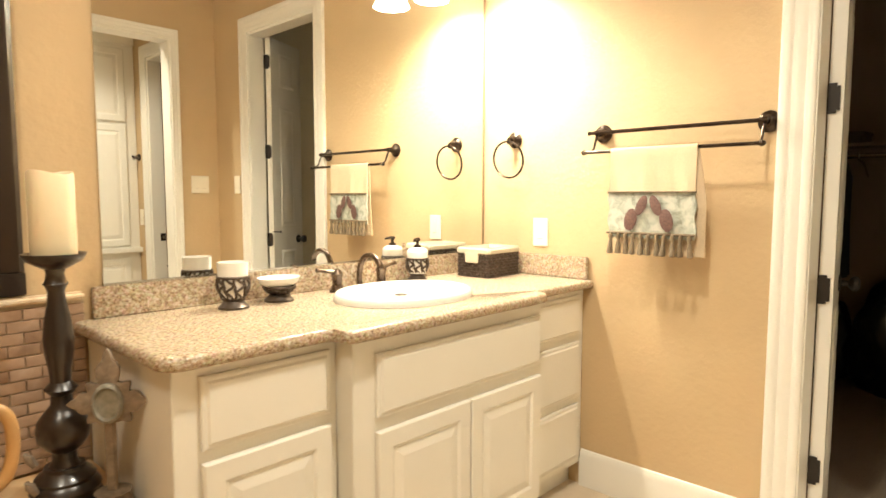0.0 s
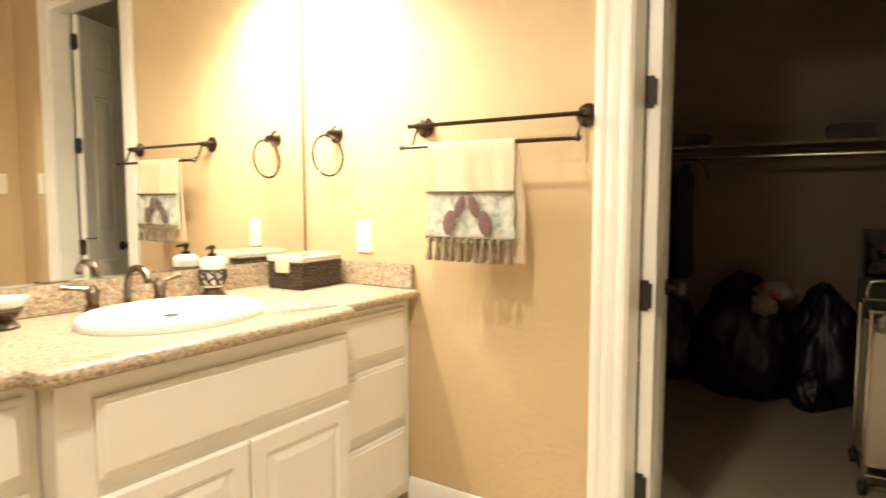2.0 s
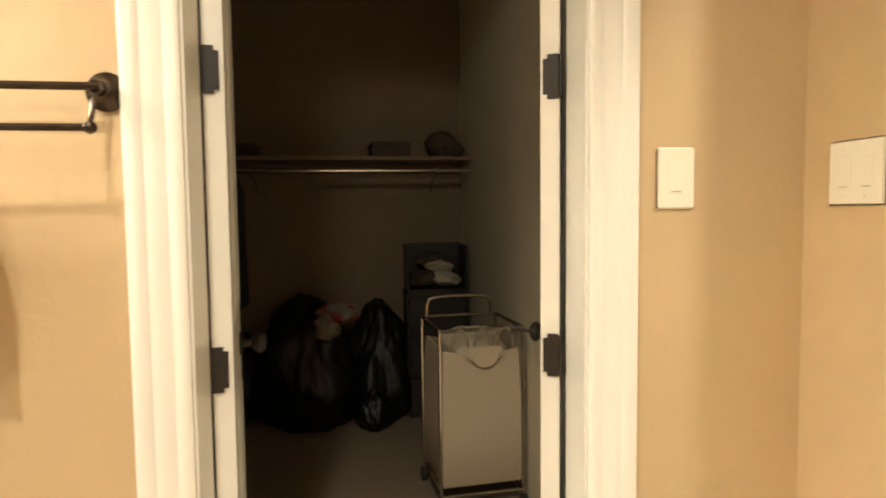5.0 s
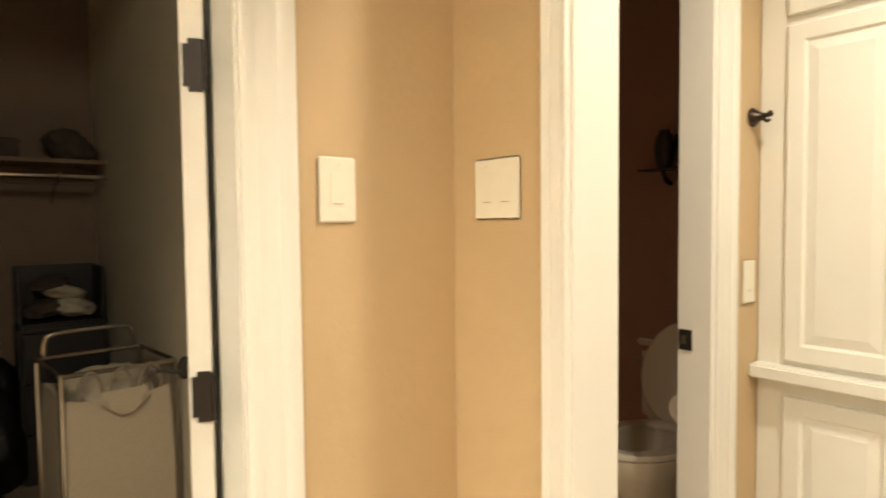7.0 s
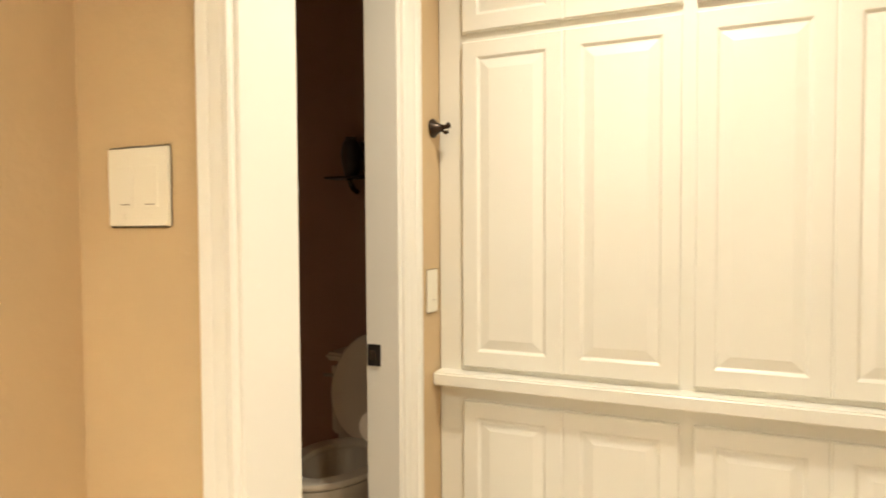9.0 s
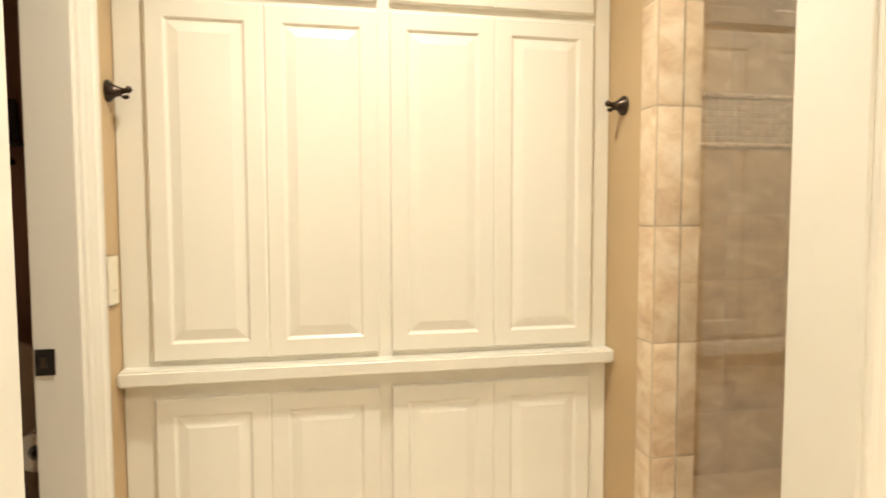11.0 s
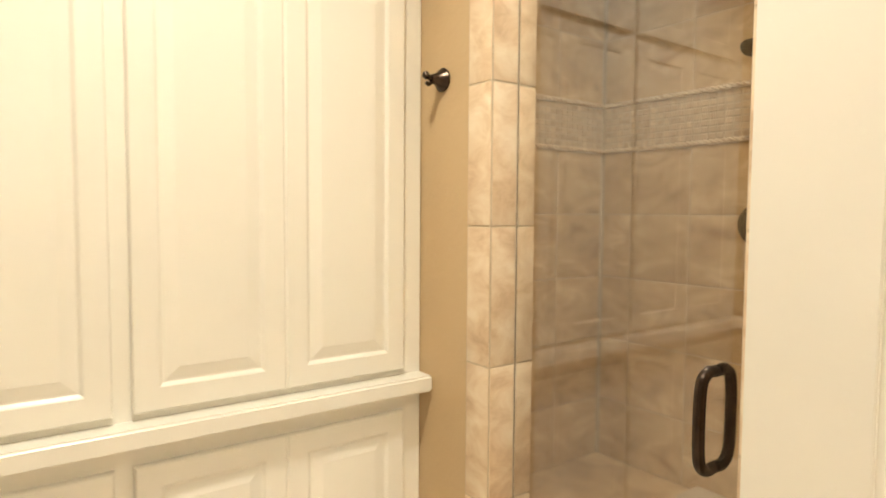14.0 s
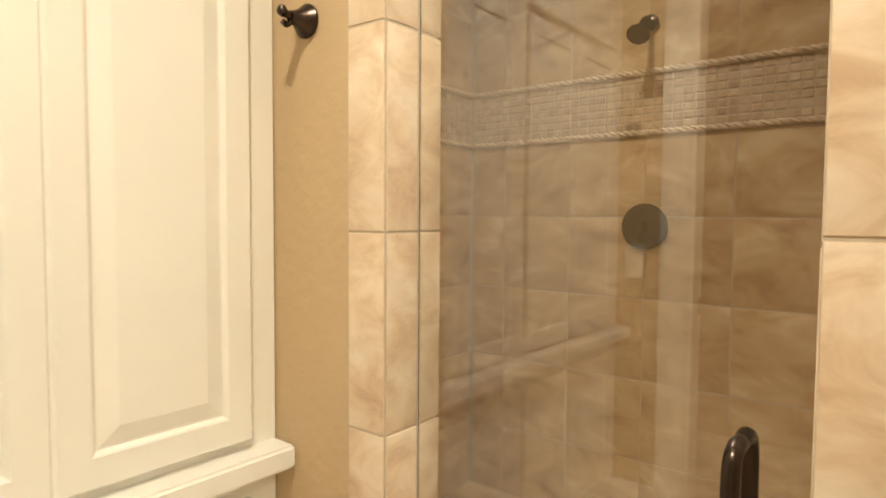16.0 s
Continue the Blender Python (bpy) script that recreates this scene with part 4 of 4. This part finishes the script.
for k in range(18):
    for x0 in (0.001, 0.737):
        panel_front(0.025, 0.035, 0.009, ((0, -0.003), (0.003, 0.0)), bm=bm, x0=x0, z0=1.021 + k * 0.0372)
part("border", bm, TUBMOSAIC, tp, "thin brown mosaic border", m_tp)["kind"] = "stuff"

# ---------------------------------------------------------------- tub corner
DECK = 0.50
structure("tub_deck", box(-4.86, -1.15, 0.0, -1.742, -0.012, DECK, 0.006), TRAVERTINE, "tan stone tub deck", "tub deck")
ts = thing("tub_splash", "brown brick mosaic splash above the tub deck", "tile splash", kind="structure")
part("backing", box(-3.2, -0.006, DECK, -1.742, -0.0008, 0.955), GROUT, ts)
for r in range(14):
    z0 = DECK + 0.004 + r * 0.0316
    us = [(-0.0375 if r % 2 else 0.0) + 0.075 * k for k in range(22)]
    lay(ts, facing(0, -1, -3.2, -0.012), 0, 1.458, [z0, z0 + 0.0316], us, TUBMOSAIC, t=0.008, g=0.0014, name="brick")
bm = box(-3.2, -0.026, 0.955, -1.742, -0.0008, 0.978, 0.008, 3)
part("cap", bm, COLUMNSTONE, ts, "pale stone cap moulding")
DARKWOOD = mat("espresso_wood", (0.020, 0.012, 0.008), 0.3, var=0.4, scale=14, coat=0.3)
pf = thing("picture_frame", "large near-black framed picture above the tub", "picture frame")
bm = casing_mesh(0.58, 0.92, profile=((0.0, 0.0), (0.0, 0.014), (0.012, 0.022), (0.05, 0.028), (0.062, 0.02), (0.062, 0.0)))
part("frame", bm, DARKWOOD, pf, "", facing(0, -1, -2.522, -0.001, 1.045))
part("bottom_rail", box(-2.584, -0.027, 0.982, -1.878, -0.002, 1.046, 0.004), DARKWOOD, pf)
part("picture", box(-2.53, -0.010, 1.04, -1.935, -0.002, 1.97), mat("dark_print", (0.05, 0.035, 0.025), 0.4, var=0.6, scale=5), pf)

# tall candlestick
cs = thing("candlestick", "tall dark turned wooden candlestick on the tub deck", "candlestick", pose(-1.868, -0.25, DECK))
part("plinth", lathe(((0, 0), (0.082, 0.0), (0.084, 0.008), (0.080, 0.02), (0.074, 0.032), (0.077, 0.042), (0.072, 0.052), (0.064, 0.060), (0.066, 0.068), (0.056, 0.080), (0.046, 0.088), (0.044, 0.096), (0, 0.097)), 36), DARKWOOD, cs)
part("stem", lathe(((0.0, 0.09), (0.034, 0.096), (0.026, 0.112), (0.026, 0.130), (0.040, 0.142), (0.055, 0.162), (0.058, 0.186), (0.052, 0.210), (0.037, 0.228), (0.024, 0.245), (0.022, 0.268), (0.030, 0.276), (0.036, 0.284), (0.030, 0.292), (0.022, 0.300), (0.024, 0.330), (0.031, 0.372), (0.033, 0.405), (0.029, 0.445), (0.021, 0.485), (0.018, 0.515), (0.022, 0.526), (0.027, 0.534), (0.022, 0.544), (0.019, 0.560), (0.024, 0.572), (0.0, 0.574)), 32), DARKWOOD, cs)
part("drip_pan", lathe(((0, 0.570), (0.026, 0.570), (0.040, 0.578), (0.058, 0.588), (0.066, 0.602), (0.067, 0.606), (0.063, 0.605), (0.054, 0.596), (0, 0.594)), 36), DARKWOOD, cs)
cd = thing("pillar_candle", "ivory pillar candle with a melted top", "candle", pose(-1.868, -0.25, DECK + 0.5945))
prof = ((0, 0), (0.046, 0.0), (0.048, 0.004), (0.048, 0.192), (0.046, 0.199), (0.042, 0.199), (0.036, 0.188), (0.015, 0.180), (0, 0.179))
bm = lathe(prof, 36)
for v in bm.verts:
    if v.co.z > 0.18:
        v.co.z += 0.005 * math.sin(2.0 * math.atan2(v.co.y, v.co.x) + 0.7)
part("wax", bm, WAX, cd)
part("wick", tube([(0, 0, 0.178), (0.001, 0, 0.186), (0.003, 0, 0.191)], 0.0012, 6), RUBBER, cd)

# carved cross on a stand
DISTRESS = mat("distressed_gilt", (0.30, 0.235, 0.165), 0.65, 0.1, second=(0.13, 0.09, 0.06), scale=60, bump=0.6, bump_scale=80)
cr = thing("carved_cross", "distressed carved cross ornament on a small stand", "ornament", pose(-1.800, -0.365, DECK, 0, 0, -35) @ Matrix.Scale(1.12, 4))
part("stand", lathe(((0, 0), (0.040, 0), (0.042, 0.01), (0.034, 0.025), (0.030, 0.034), (0.036, 0.04), (0, 0.042)), 28), DISTRESS, cr)


def petal(length, width, a):
    """A lobed carved arm end in the xz plane."""
    bm = bmesh.new()
    n = 20
    ctr = [bm.verts.new((0, -0.010 if i in (0, 1) else 0.008, length * 0.5)) for i in range(2)]
    rim = [[], []]
    for k in range(n):
        t = 2 * math.pi * k / n
        r = 1.0 + 0.16 * math.cos(5 * t)
        for s, y in ((0, -0.006), (1, 0.006)):
            rim[s].append(bm.verts.new((width * 0.5 * r * math.sin(t), y, length * 0.5 + length * 0.5 * r * math.cos(t))))
    ctr[1].co.y = 0.008
    for k in range(n):
        j = (k + 1) % n
        bm.faces.new((ctr[0], rim[0][k], rim[0][j]))
        bm.faces.new((ctr[1], rim[1][j], rim[1][k]))
        bm.faces.new((rim[0][k], rim[1][k], rim[1][j], rim[0][j]))
    bmesh.ops.transform(bm, matrix=pose(0, 0, 0.232, 0, a, 0), verts=bm.verts)
    return bm


for a, L in ((0, 0.105), (90, 0.075), (-90, 0.075), (45, 0.055), (-45, 0.055), (135, 0.055), (-135, 0.055)):
    part("arm", petal(L, 0.042, a), DISTRESS, cr)
part("shaft", box(-0.011, -0.007, 0.038, 0.011, 0.007, 0.21, 0.005, 3), DISTRESS, cr)
for k in range(5):
    part("leaf", petal(0.034, 0.014, 0), DISTRESS, cr, "", pose(0.009 * (-1) ** k, -0.004, -0.175 + 0.03 * k, 0, 35 * (-1) ** k, 0))
bm = lathe(((0, 0.0), (0.75, 0.002), (0.85, 0.008), (1.0, 0.004), (1.02, -0.006)), 28, sx=0.030, sy=0.042)
part("medallion", bm, mat("medallion_glaze", (0.30, 0.28, 0.22), 0.5, var=0.5, scale=70), cr, "grey oval medallion", pose(0, -0.011, 0.232, 90, 0, 0))

# pitcher
CLAY = mat("yellow_clay", (0.52, 0.30, 0.11), 0.45, second=(0.36, 0.19, 0.07), scale=12)
pt = thing("pitcher", "yellow clay pitcher with a looped handle", "pitcher", pose(-2.12, -0.46, DECK))
part("body", lathe(((0, 0), (0.05, 0), (0.055, 0.01), (0.075, 0.07), (0.080, 0.13), (0.066, 0.20), (0.045, 0.25), (0.042, 0.285), (0.050, 0.31), (0.047, 0.31), (0.038, 0.285), (0, 0.24)), 32), CLAY, pt)
part("handle", tube(smooth_path([(0.040, 0, 0.29), (0.070, 0, 0.325), (0.102, 0, 0.310), (0.112, 0, 0.255), (0.100, 0, 0.19), (0.068, 0, 0.16)], 5), 0.0125, 12), CLAY, pt)

# ---------------------------------------------------------------- toilet room
tl = thing("toilet", "bone porcelain toilet with its lid raised", "toilet", pose(0.255, -4.10, 0.0))


def oval(a, b, y0, z, n=40, egg=0.12):
    return [(a * math.sin(2 * math.pi * k / n) * (1 - egg * math.cos(2 * math.pi * k / n)), y0 + b * math.cos(2 * math.pi * k / n), z) for k in range(n)]


def loft(rings, cap_lo=True, cap_hi=True, bm=None):
    bm = bm or bmesh.new()
    v = [[bm.verts.new(p) for p in r] for r in rings]
    for a, b in zip(v, v[1:]):
        for k in range(len(a)):
            bm.faces.new((a[k], a[(k + 1) % len(a)], b[(k + 1) % len(b)], b[k]))
    if cap_lo:
        bm.faces.new(v[0][::-1])
    if cap_hi:
        bm.faces.new(v[-1])
    return bm


part("bowl", loft([oval(0.115, 0.25, 0.14, 0.0), oval(0.112, 0.245, 0.14, 0.03), oval(0.10, 0.21, 0.13, 0.10), oval(0.11, 0.20, 0.16, 0.20), oval(0.155, 0.225, 0.205, 0.30), oval(0.178, 0.24, 0.225, 0.355), oval(0.182, 0.243, 0.225, 0.385), oval(0.176, 0.238, 0.225, 0.39), oval(0.125, 0.18, 0.225, 0.39), oval(0.110, 0.165, 0.225, 0.34), oval(0.06, 0.09, 0.20, 0.24)]), BONE, tl, angle=50)
part("seat", loft([oval(0.186, 0.246, 0.225, 0.392), oval(0.190, 0.25, 0.225, 0.402), oval(0.184, 0.244, 0.225, 0.413), oval(0.130, 0.185, 0.225, 0.413), oval(0.122, 0.175, 0.225, 0.402), oval(0.122, 0.175, 0.225, 0.392)], False, False), BONE, tl, angle=50)
bm = loft([oval(0.180, 0.215, 0.215, 0.0), oval(0.186, 0.221, 0.215, 0.006), oval(0.182, 0.216, 0.215, 0.016), oval(0.15, 0.18, 0.215, 0.020)])
part("lid", bm, BONE, tl, "", pose(0, 0.002, 0.40, 96, 0, 0))
part("tank", box(-0.235, -0.27, 0.36, 0.235, -0.075, 0.70, 0.03, 4), BONE, tl)
part("tank_lid", box(-0.245, -0.28, 0.701, 0.245, -0.066, 0.735, 0.012, 3), BONE, tl)
part("flush_lever", tube([(0.17, -0.07, 0.65), (0.17, -0.05, 0.65), (0.235, -0.045, 0.645)], [0.012, 0.007, 0.007], 10), NICKEL, tl)
tr = thing("toilet_roll", "white toilet roll on a wall holder", "toilet roll", pose(TX1 + 0.065, -3.735, 0.62))
bm = lathe(((0.02, -0.05), (0.052, -0.05), (0.053, -0.046), (0.053, 0.046), (0.052, 0.05), (0.02, 0.05), (0.02, -0.05)), 28)
bmesh.ops.transform(bm, matrix=pose(0, 0, 0, 90, 0, 0), verts=bm.verts)
part("roll", bm, mat("tissue", (0.78, 0.72, 0.62), 0.95), tr)
part("holder", tube([(-0.064, 0.068, 0.0), (-0.012, 0.068, 0), (0, 0.06, 0), (0, -0.06, 0)], 0.008, 10), BRONZE, tr)
SMOKE = mat("smoked_ceramic", (0.06, 0.045, 0.04), 0.35, var=0.4, scale=18)
shf = thing("wall_shelf", "dark narrow wall shelf above the toilet", "shelf")
part("board", box(0.24, -4.399, 1.486, 0.58, -4.29, 1.496, 0.003), SMOKE, shf)
for bx in (0.33, 0.47):
    part("bracket", tube(smooth_path([(bx, -4.398, 1.43), (bx, -4.36, 1.445), (bx, -4.33, 1.485)], 4), 0.012, 8), BRONZE, shf)
vs = thing("vase", "dark ceramic vase on the wall shelf", "vase", pose(0.470, -4.345, 1.4962))
part("body", lathe(((0, 0), (0.026, 0), (0.030, 0.01), (0.042, 0.06), (0.046, 0.10), (0.038, 0.145), (0.024, 0.165), (0.026, 0.175), (0.022, 0.175), (0.018, 0.16), (0, 0.15)), 28), SMOKE, vs)
pfm = thing("photo_frame", "small dark photo frame on the wall shelf", "photo frame", pose(0.335, -4.35, 1.4965, -8, 0, 0))
part("frame", casing_mesh(0.08, 0.11, profile=((0.0, 0.0), (0.0, 0.008), (0.02, 0.012), (0.02, 0.0))), DARKWOOD, pfm, "", pose(-0.04, 0.02, 0.02, 0, 0, 180) @ pose(-0.08, 0, 0))
part("back", box(-0.06, 0.0, 0.0, 0.06, 0.018, 0.14, 0.003), DARKWOOD, pfm)

# ---------------------------------------------------------------- closet
hm = thing("laundry_hamper", "beige canvas laundry hamper on a wheeled metal frame", "hamper", pose(1.375, -2.195, 0.004, 0, 0, 5))
HX, HY, HB, HT = 0.185, 0.178, 0.115, 0.775
for sx in (-1, 1):
    for sy in (-1, 1):
        part("post", tube([(sx * HX, sy * HY, 0.06), (sx * HX, sy * HY, HT)], 0.0085, 10), STEEL, hm)
        part("caster_fork", box(sx * HX - 0.012, sy * HY - 0.016, 0.03, sx * HX + 0.012, sy * HY + 0.016, 0.064, 0.003), RUBBER, hm)
        part("caster", lathe(((0, -0.011), (0.022, -0.011), (0.027, -0.006), (0.027, 0.006), (0.022, 0.011), (0, 0.011)), 20), RUBBER, hm, "black caster wheel", pose(sx * HX, sy * HY, 0.0272, 90, 0, 0))
for sy in (-1, 1):
    part("rail", tube([(-HX, sy * HY, 0.085), (HX, sy * HY, 0.085)], 0.007, 8), STEEL, hm)
    part("top_rail", tube([(-HX, sy * HY, HT), (HX, sy * HY, HT)], 0.0085, 10), STEEL, hm)
for sx in (-1, 1):
    part("rail", tube([(sx * HX, -HY, 0.085), (sx * HX, HY, 0.085)], 0.007, 8), STEEL, hm)
    part("top_rail", tube([(sx * HX, -HY, HT), (sx * HX, HY, HT)], 0.0085, 10), STEEL, hm)
part("handle", tube(smooth_path([(HX, -0.155, HT), (HX, -0.15, 0.835), (HX, -0.11, 0.862), (HX, 0.11, 0.862), (HX, 0.15, 0.835), (HX, 0.155, HT)], 5), 0.0085, 10), STEEL, hm, "arched metal push handle")
bm = bmesh.new()
rings = []
for z, g in ((HB, -0.018), (HB + 0.01, -0.008), (0.36, -0.004), (0.60, -0.010), (0.690, -0.016)):
    ring_pts = []
    for k in range(40):
        u = 4 * k / 40
        s, f = int(u) % 4, u - int(u)
        a, b = HX + g, HY + g
        cx = ((-a + 2 * a * f, -b), (a, -b + 2 * b * f), (a - 2 * a * f, b), (-a, b - 2 * b * f))[s]
        wob = 0.006 * math.sin(k * 2.3 + z * 9)
        ring_pts.append((cx[0] * (1 + wob), cx[1] * (1 + wob), z - (0.022 * math.sin(math.pi * f) if z > 0.65 and s in (1, 3) else 0)))
    rings.append(ring_pts)
part("canvas_bag", thicken(loft(rings, True, False, bm), 0.004), CANVAS, hm, "beige canvas laundry bag", angle=60)


def rumple(rx, ry, rz, seed, levels=4):
    """A crumpled lump of cloth."""
    bm = bmesh.new()
    bmesh.ops.create_icosphere(bm, subdivisions=levels, radius=1.0)
    for v in bm.verts:
        d = v.co.copy()
        f = 1 + 0.28 * noise.noise(d * 1.9 + Vector((seed, 0, 0))) + 0.14 * abs(noise.noise(d * 5.0 + Vector((0, seed, 0)))) + 0.05 * noise.noise(d * 12)
        v.co = Vector((d.x * f * rx, d.y * f * ry, d.z * f * rz))
    return bm


part("clothes", rumple(0.145, 0.145, 0.09, 2.3), LINEN, hm, "pale rumpled laundry", pose(0, 0, 0.655), 70)
LOOPWEB = mat("loop_webbing", (0.34, 0.28, 0.20), 0.9, var=0.15, scale=60)
for dy in (-0.095, 0.0, 0.095):
    part("bag_loop", tube(smooth_path([(0, dy - 0.035, 0.690), (-0.006, dy - 0.03, 0.745), (-0.008, dy, HT + 0.004), (-0.006, dy + 0.03, 0.745), (0, dy + 0.035, 0.690)], 4), 0.005, 6), LOOPWEB, hm, "canvas hanging loop", pose(-HX, 0, 0))
flap = bmesh.new()
fl = [[flap.verts.new((-HX - 0.006 - 0.004 * r, -0.008 + (0.072 - 0.02 * max(0, r - 2)) * math.cos(math.pi * k / 12), 0.705 - 0.028 * r * (0.35 + 0.65 * math.sin(math.pi * k / 12)))) for k in range(13)] for r in range(4)]
for a, b in zip(fl, fl[1:]):
    for k in range(12):
        flap.faces.new((a[k], a[k + 1], b[k + 1], b[k]))
part("bag_flap", thicken(flap, 0.003), CANVAS, hm, "rounded canvas pull flap", angle=60)


def sack(name, label, at, r, h, seed):
    """A slumped plastic sack with creases."""
    bm = bmesh.new()
    bmesh.ops.create_icosphere(bm, subdivisions=5, radius=1.0)
    for v in bm.verts:
        d = v.co.copy()
        n1 = noise.noise(d * 1.6 + Vector((seed, 0, 0)))
        n2 = noise.noise(Vector((d.x * 6, d.y * 6, d.z * 2.5)) + Vector((0, seed, 0)))
        n3 = abs(noise.noise(d * 11 + Vector((0, 0, seed))))
        f = 1 + 0.22 * n1 + 0.07 * n2 + 0.04 * n3
        taper = 1.24 - 0.60 * (d.z * 0.5 + 0.5) if d.z > -0.9 else 1.18
        v.co = Vector((d.x * f * taper * r, d.y * f * taper * r * 1.05, max(0.0, (d.z * f * 0.5 + 0.42) * h)))
    return tagged(part(name, bm, BAG, None, "", pose(*at), 70), label, "sack")


sack("garbage_bag", "full black plastic sack on the closet carpet", (2.50, -1.40, 0.004), 0.315, 0.80, 3.1)
sack("garbage_bag", "black plastic sack slumped behind the hamper", (2.55, -1.84, 0.004), 0.225, 0.76, 8.4)
sack("garbage_bag", "small black plastic sack on the carpet", (2.30, -1.79, 0.004), 0.105, 0.24, 5.7)
sack("garbage_bag", "low black plastic sack against the closet wall", (2.60, -0.92, 0.004), 0.21, 0.62, 1.7)
GREYCLOTH = mat("grey_cloth", (0.26, 0.22, 0.16), 0.9, var=0.3, scale=20, bump=0.5)
REDCLOTH = mat("red_print_cloth", (0.28, 0.03, 0.03), 0.85, second=(0.20, 0.19, 0.15), scale=16, spread=0.12, bump=0.5)
tagged(part("bundled_cloth", rumple(0.075, 0.115, 0.06, 4.1), REDCLOTH, None, "", pose(2.30, -1.60, 0.685, 0, 0, 12), 70), "red and grey cloth bundled in the sack opening", "cloth")
tagged(part("bundled_cloth", rumple(0.045, 0.07, 0.065, 7.7), GREYCLOTH, None, "", pose(2.275, -1.535, 0.605, 14, 0, 0), 70), "grey crumpled cloth hanging from the sack opening", "cloth")
shelf = thing("closet_shelf", "closet shelf above a hanging rod, darkened as shade", "shelf")
# Board and cleat take the tan darkened for the closet's shade.
part("board", box(2.42, -2.41, 1.572, 2.80, 0.30, 1.592, 0.003), SHADECLOSET, shelf)
part("cleat", box(2.775, -2.41, 1.487, 2.80, 0.30, 1.572, 0.002), SHADECLOSET, shelf)
part("rod", tube([(2.45, -2.41, 1.509), (2.45, 0.30, 1.509)], 0.016, 16), STEEL, shelf, "chrome hanging rod")
for y in (-2.2, -1.1, -0.1):
    part("bracket", tube(smooth_path([(2.79, y, 1.387), (2.62, y, 1.467), (2.45, y, 1.487), (2.43, y, 1.527)], 4), 0.007, 8), STEEL, shelf)
CARD = mat("dark_cardboard", (0.10, 0.075, 0.055), 0.85, var=0.3, scale=10)


def carton(label, at, w, d, h, turn, material):
    t = thing("storage_box", label, "box", pose(*at, 0, 0, turn))
    part("body", box(-w / 2, -d / 2, 0, w / 2, d / 2, h, 0.006), material, t)
    part("lid", box(-w / 2 - 0.006, -d / 2 - 0.006, h + 0.0005, w / 2 + 0.006, d / 2 + 0.006, h + 0.03, 0.008), material, t)


carton("dark flat box on the closet shelf", (2.56, -1.92, 1.5925), 0.24, 0.23, 0.06, 4, CARD)
carton("small dark box on the closet shelf", (2.58, -1.06, 1.5925), 0.2, 0.12, 0.05, -8, CARD)
tagged(part("folded_bag", rumple(0.13, 0.115, 0.085, 9.2), CARD, None, "", pose(2.63, -2.27, 1.668, 24, 0, 0), 70), "dark slumped bag on the closet shelf", "bag")
# drawers with an open bin on top, behind the hamper
crate = thing("storage_chest", "dark plastic storage drawers behind the hamper", "drawers", pose(2.58, -2.195, 0.004))
DARKPLASTIC = mat("dark_plastic", (0.03, 0.027, 0.024), 0.45, var=0.2)
part("body", box(-0.17, -0.19, 0, 0.17, 0.19, 0.77, 0.012), DARKPLASTIC, crate)
for k in range(3):
    part("drawer", box(-0.182, -0.178, 0.03 + k * 0.245, -0.171, 0.178, 0.255 + k * 0.245, 0.008), DARKPLASTIC, crate)
bin_ = thing("open_bin", "dark open bin stuffed with pale crumpled cloth", "bin", pose(2.58, -2.195, 0.7745))
part("back", box(0.13, -0.185, 0, 0.145, 0.185, 0.285, 0.004), DARKPLASTIC, bin_)
part("base", box(-0.155, -0.185, 0, 0.1295, 0.185, 0.012, 0.003), DARKPLASTIC, bin_)
for sy in (-1, 1):
    part("side", box(-0.155, sy * 0.178 - 0.006, 0.0125, 0.1295, sy * 0.178 + 0.006, 0.28, 0.003), DARKPLASTIC, bin_)
for k, (dx, dy, dz, rx, ry, rz) in enumerate(((-0.02, -0.05, 0.07, 0.09, 0.105, 0.05), (0.0, 0.05, 0.075, 0.09, 0.10, 0.045), (-0.01, -0.03, 0.145, 0.085, 0.11, 0.035), (0.01, 0.04, 0.20, 0.08, 0.10, 0.03))):
    tagged(part("crumpled_cloth", rumple(rx, ry, rz, 11.0 + 3 * k), (LINEN, CARD, LINEN, CARD)[k], None, "", pose(2.58 + dx, -2.195 + dy, 0.7745 + dz, 12 * (-1) ** k, 0, 20 * k), 60), "crumpled cloth stuffed in the open bin", "cloth")
# garments that hang at the rod's far end
for k in range(6):
    g = thing("hanging_garment", "dark garment on a hanger in the closet", "garment", pose(2.45, -0.37 - 0.13 * k, 1.472), "hanging garments")
    col = ((0.05, 0.03, 0.03), (0.22, 0.05, 0.04), (0.04, 0.05, 0.06), (0.12, 0.10, 0.08), (0.16, 0.05, 0.04), (0.03, 0.035, 0.05))[k]
    L = (0.8, 0.65, 0.9, 0.7, 0.85, 0.75)[k]
    part("cloth", loft([[(math.cos(2 * math.pi * i / 24) * w * (1 + 0.05 * math.sin(i * 3)), math.sin(2 * math.pi * i / 24) * d + 0.01 * math.sin(i * 1.7 + z * 9), z) for i in range(24)] for z, w, d in ((0.0, 0.03, 0.012), (-0.05, 0.12, 0.02), (-0.09, 0.20, 0.03), (-0.3, 0.19, 0.035), (-L, 0.21, 0.045))]), mat("garment_cloth", col, 0.9, var=0.3, scale=60), g, angle=60)
    part("hook", tube(smooth_path([(0, 0, 0.0), (0, 0, 0.03), (0.018, 0, 0.05), (0.0, 0, 0.066), (-0.016, 0, 0.05)], 4), 0.002, 6), STEEL, g)
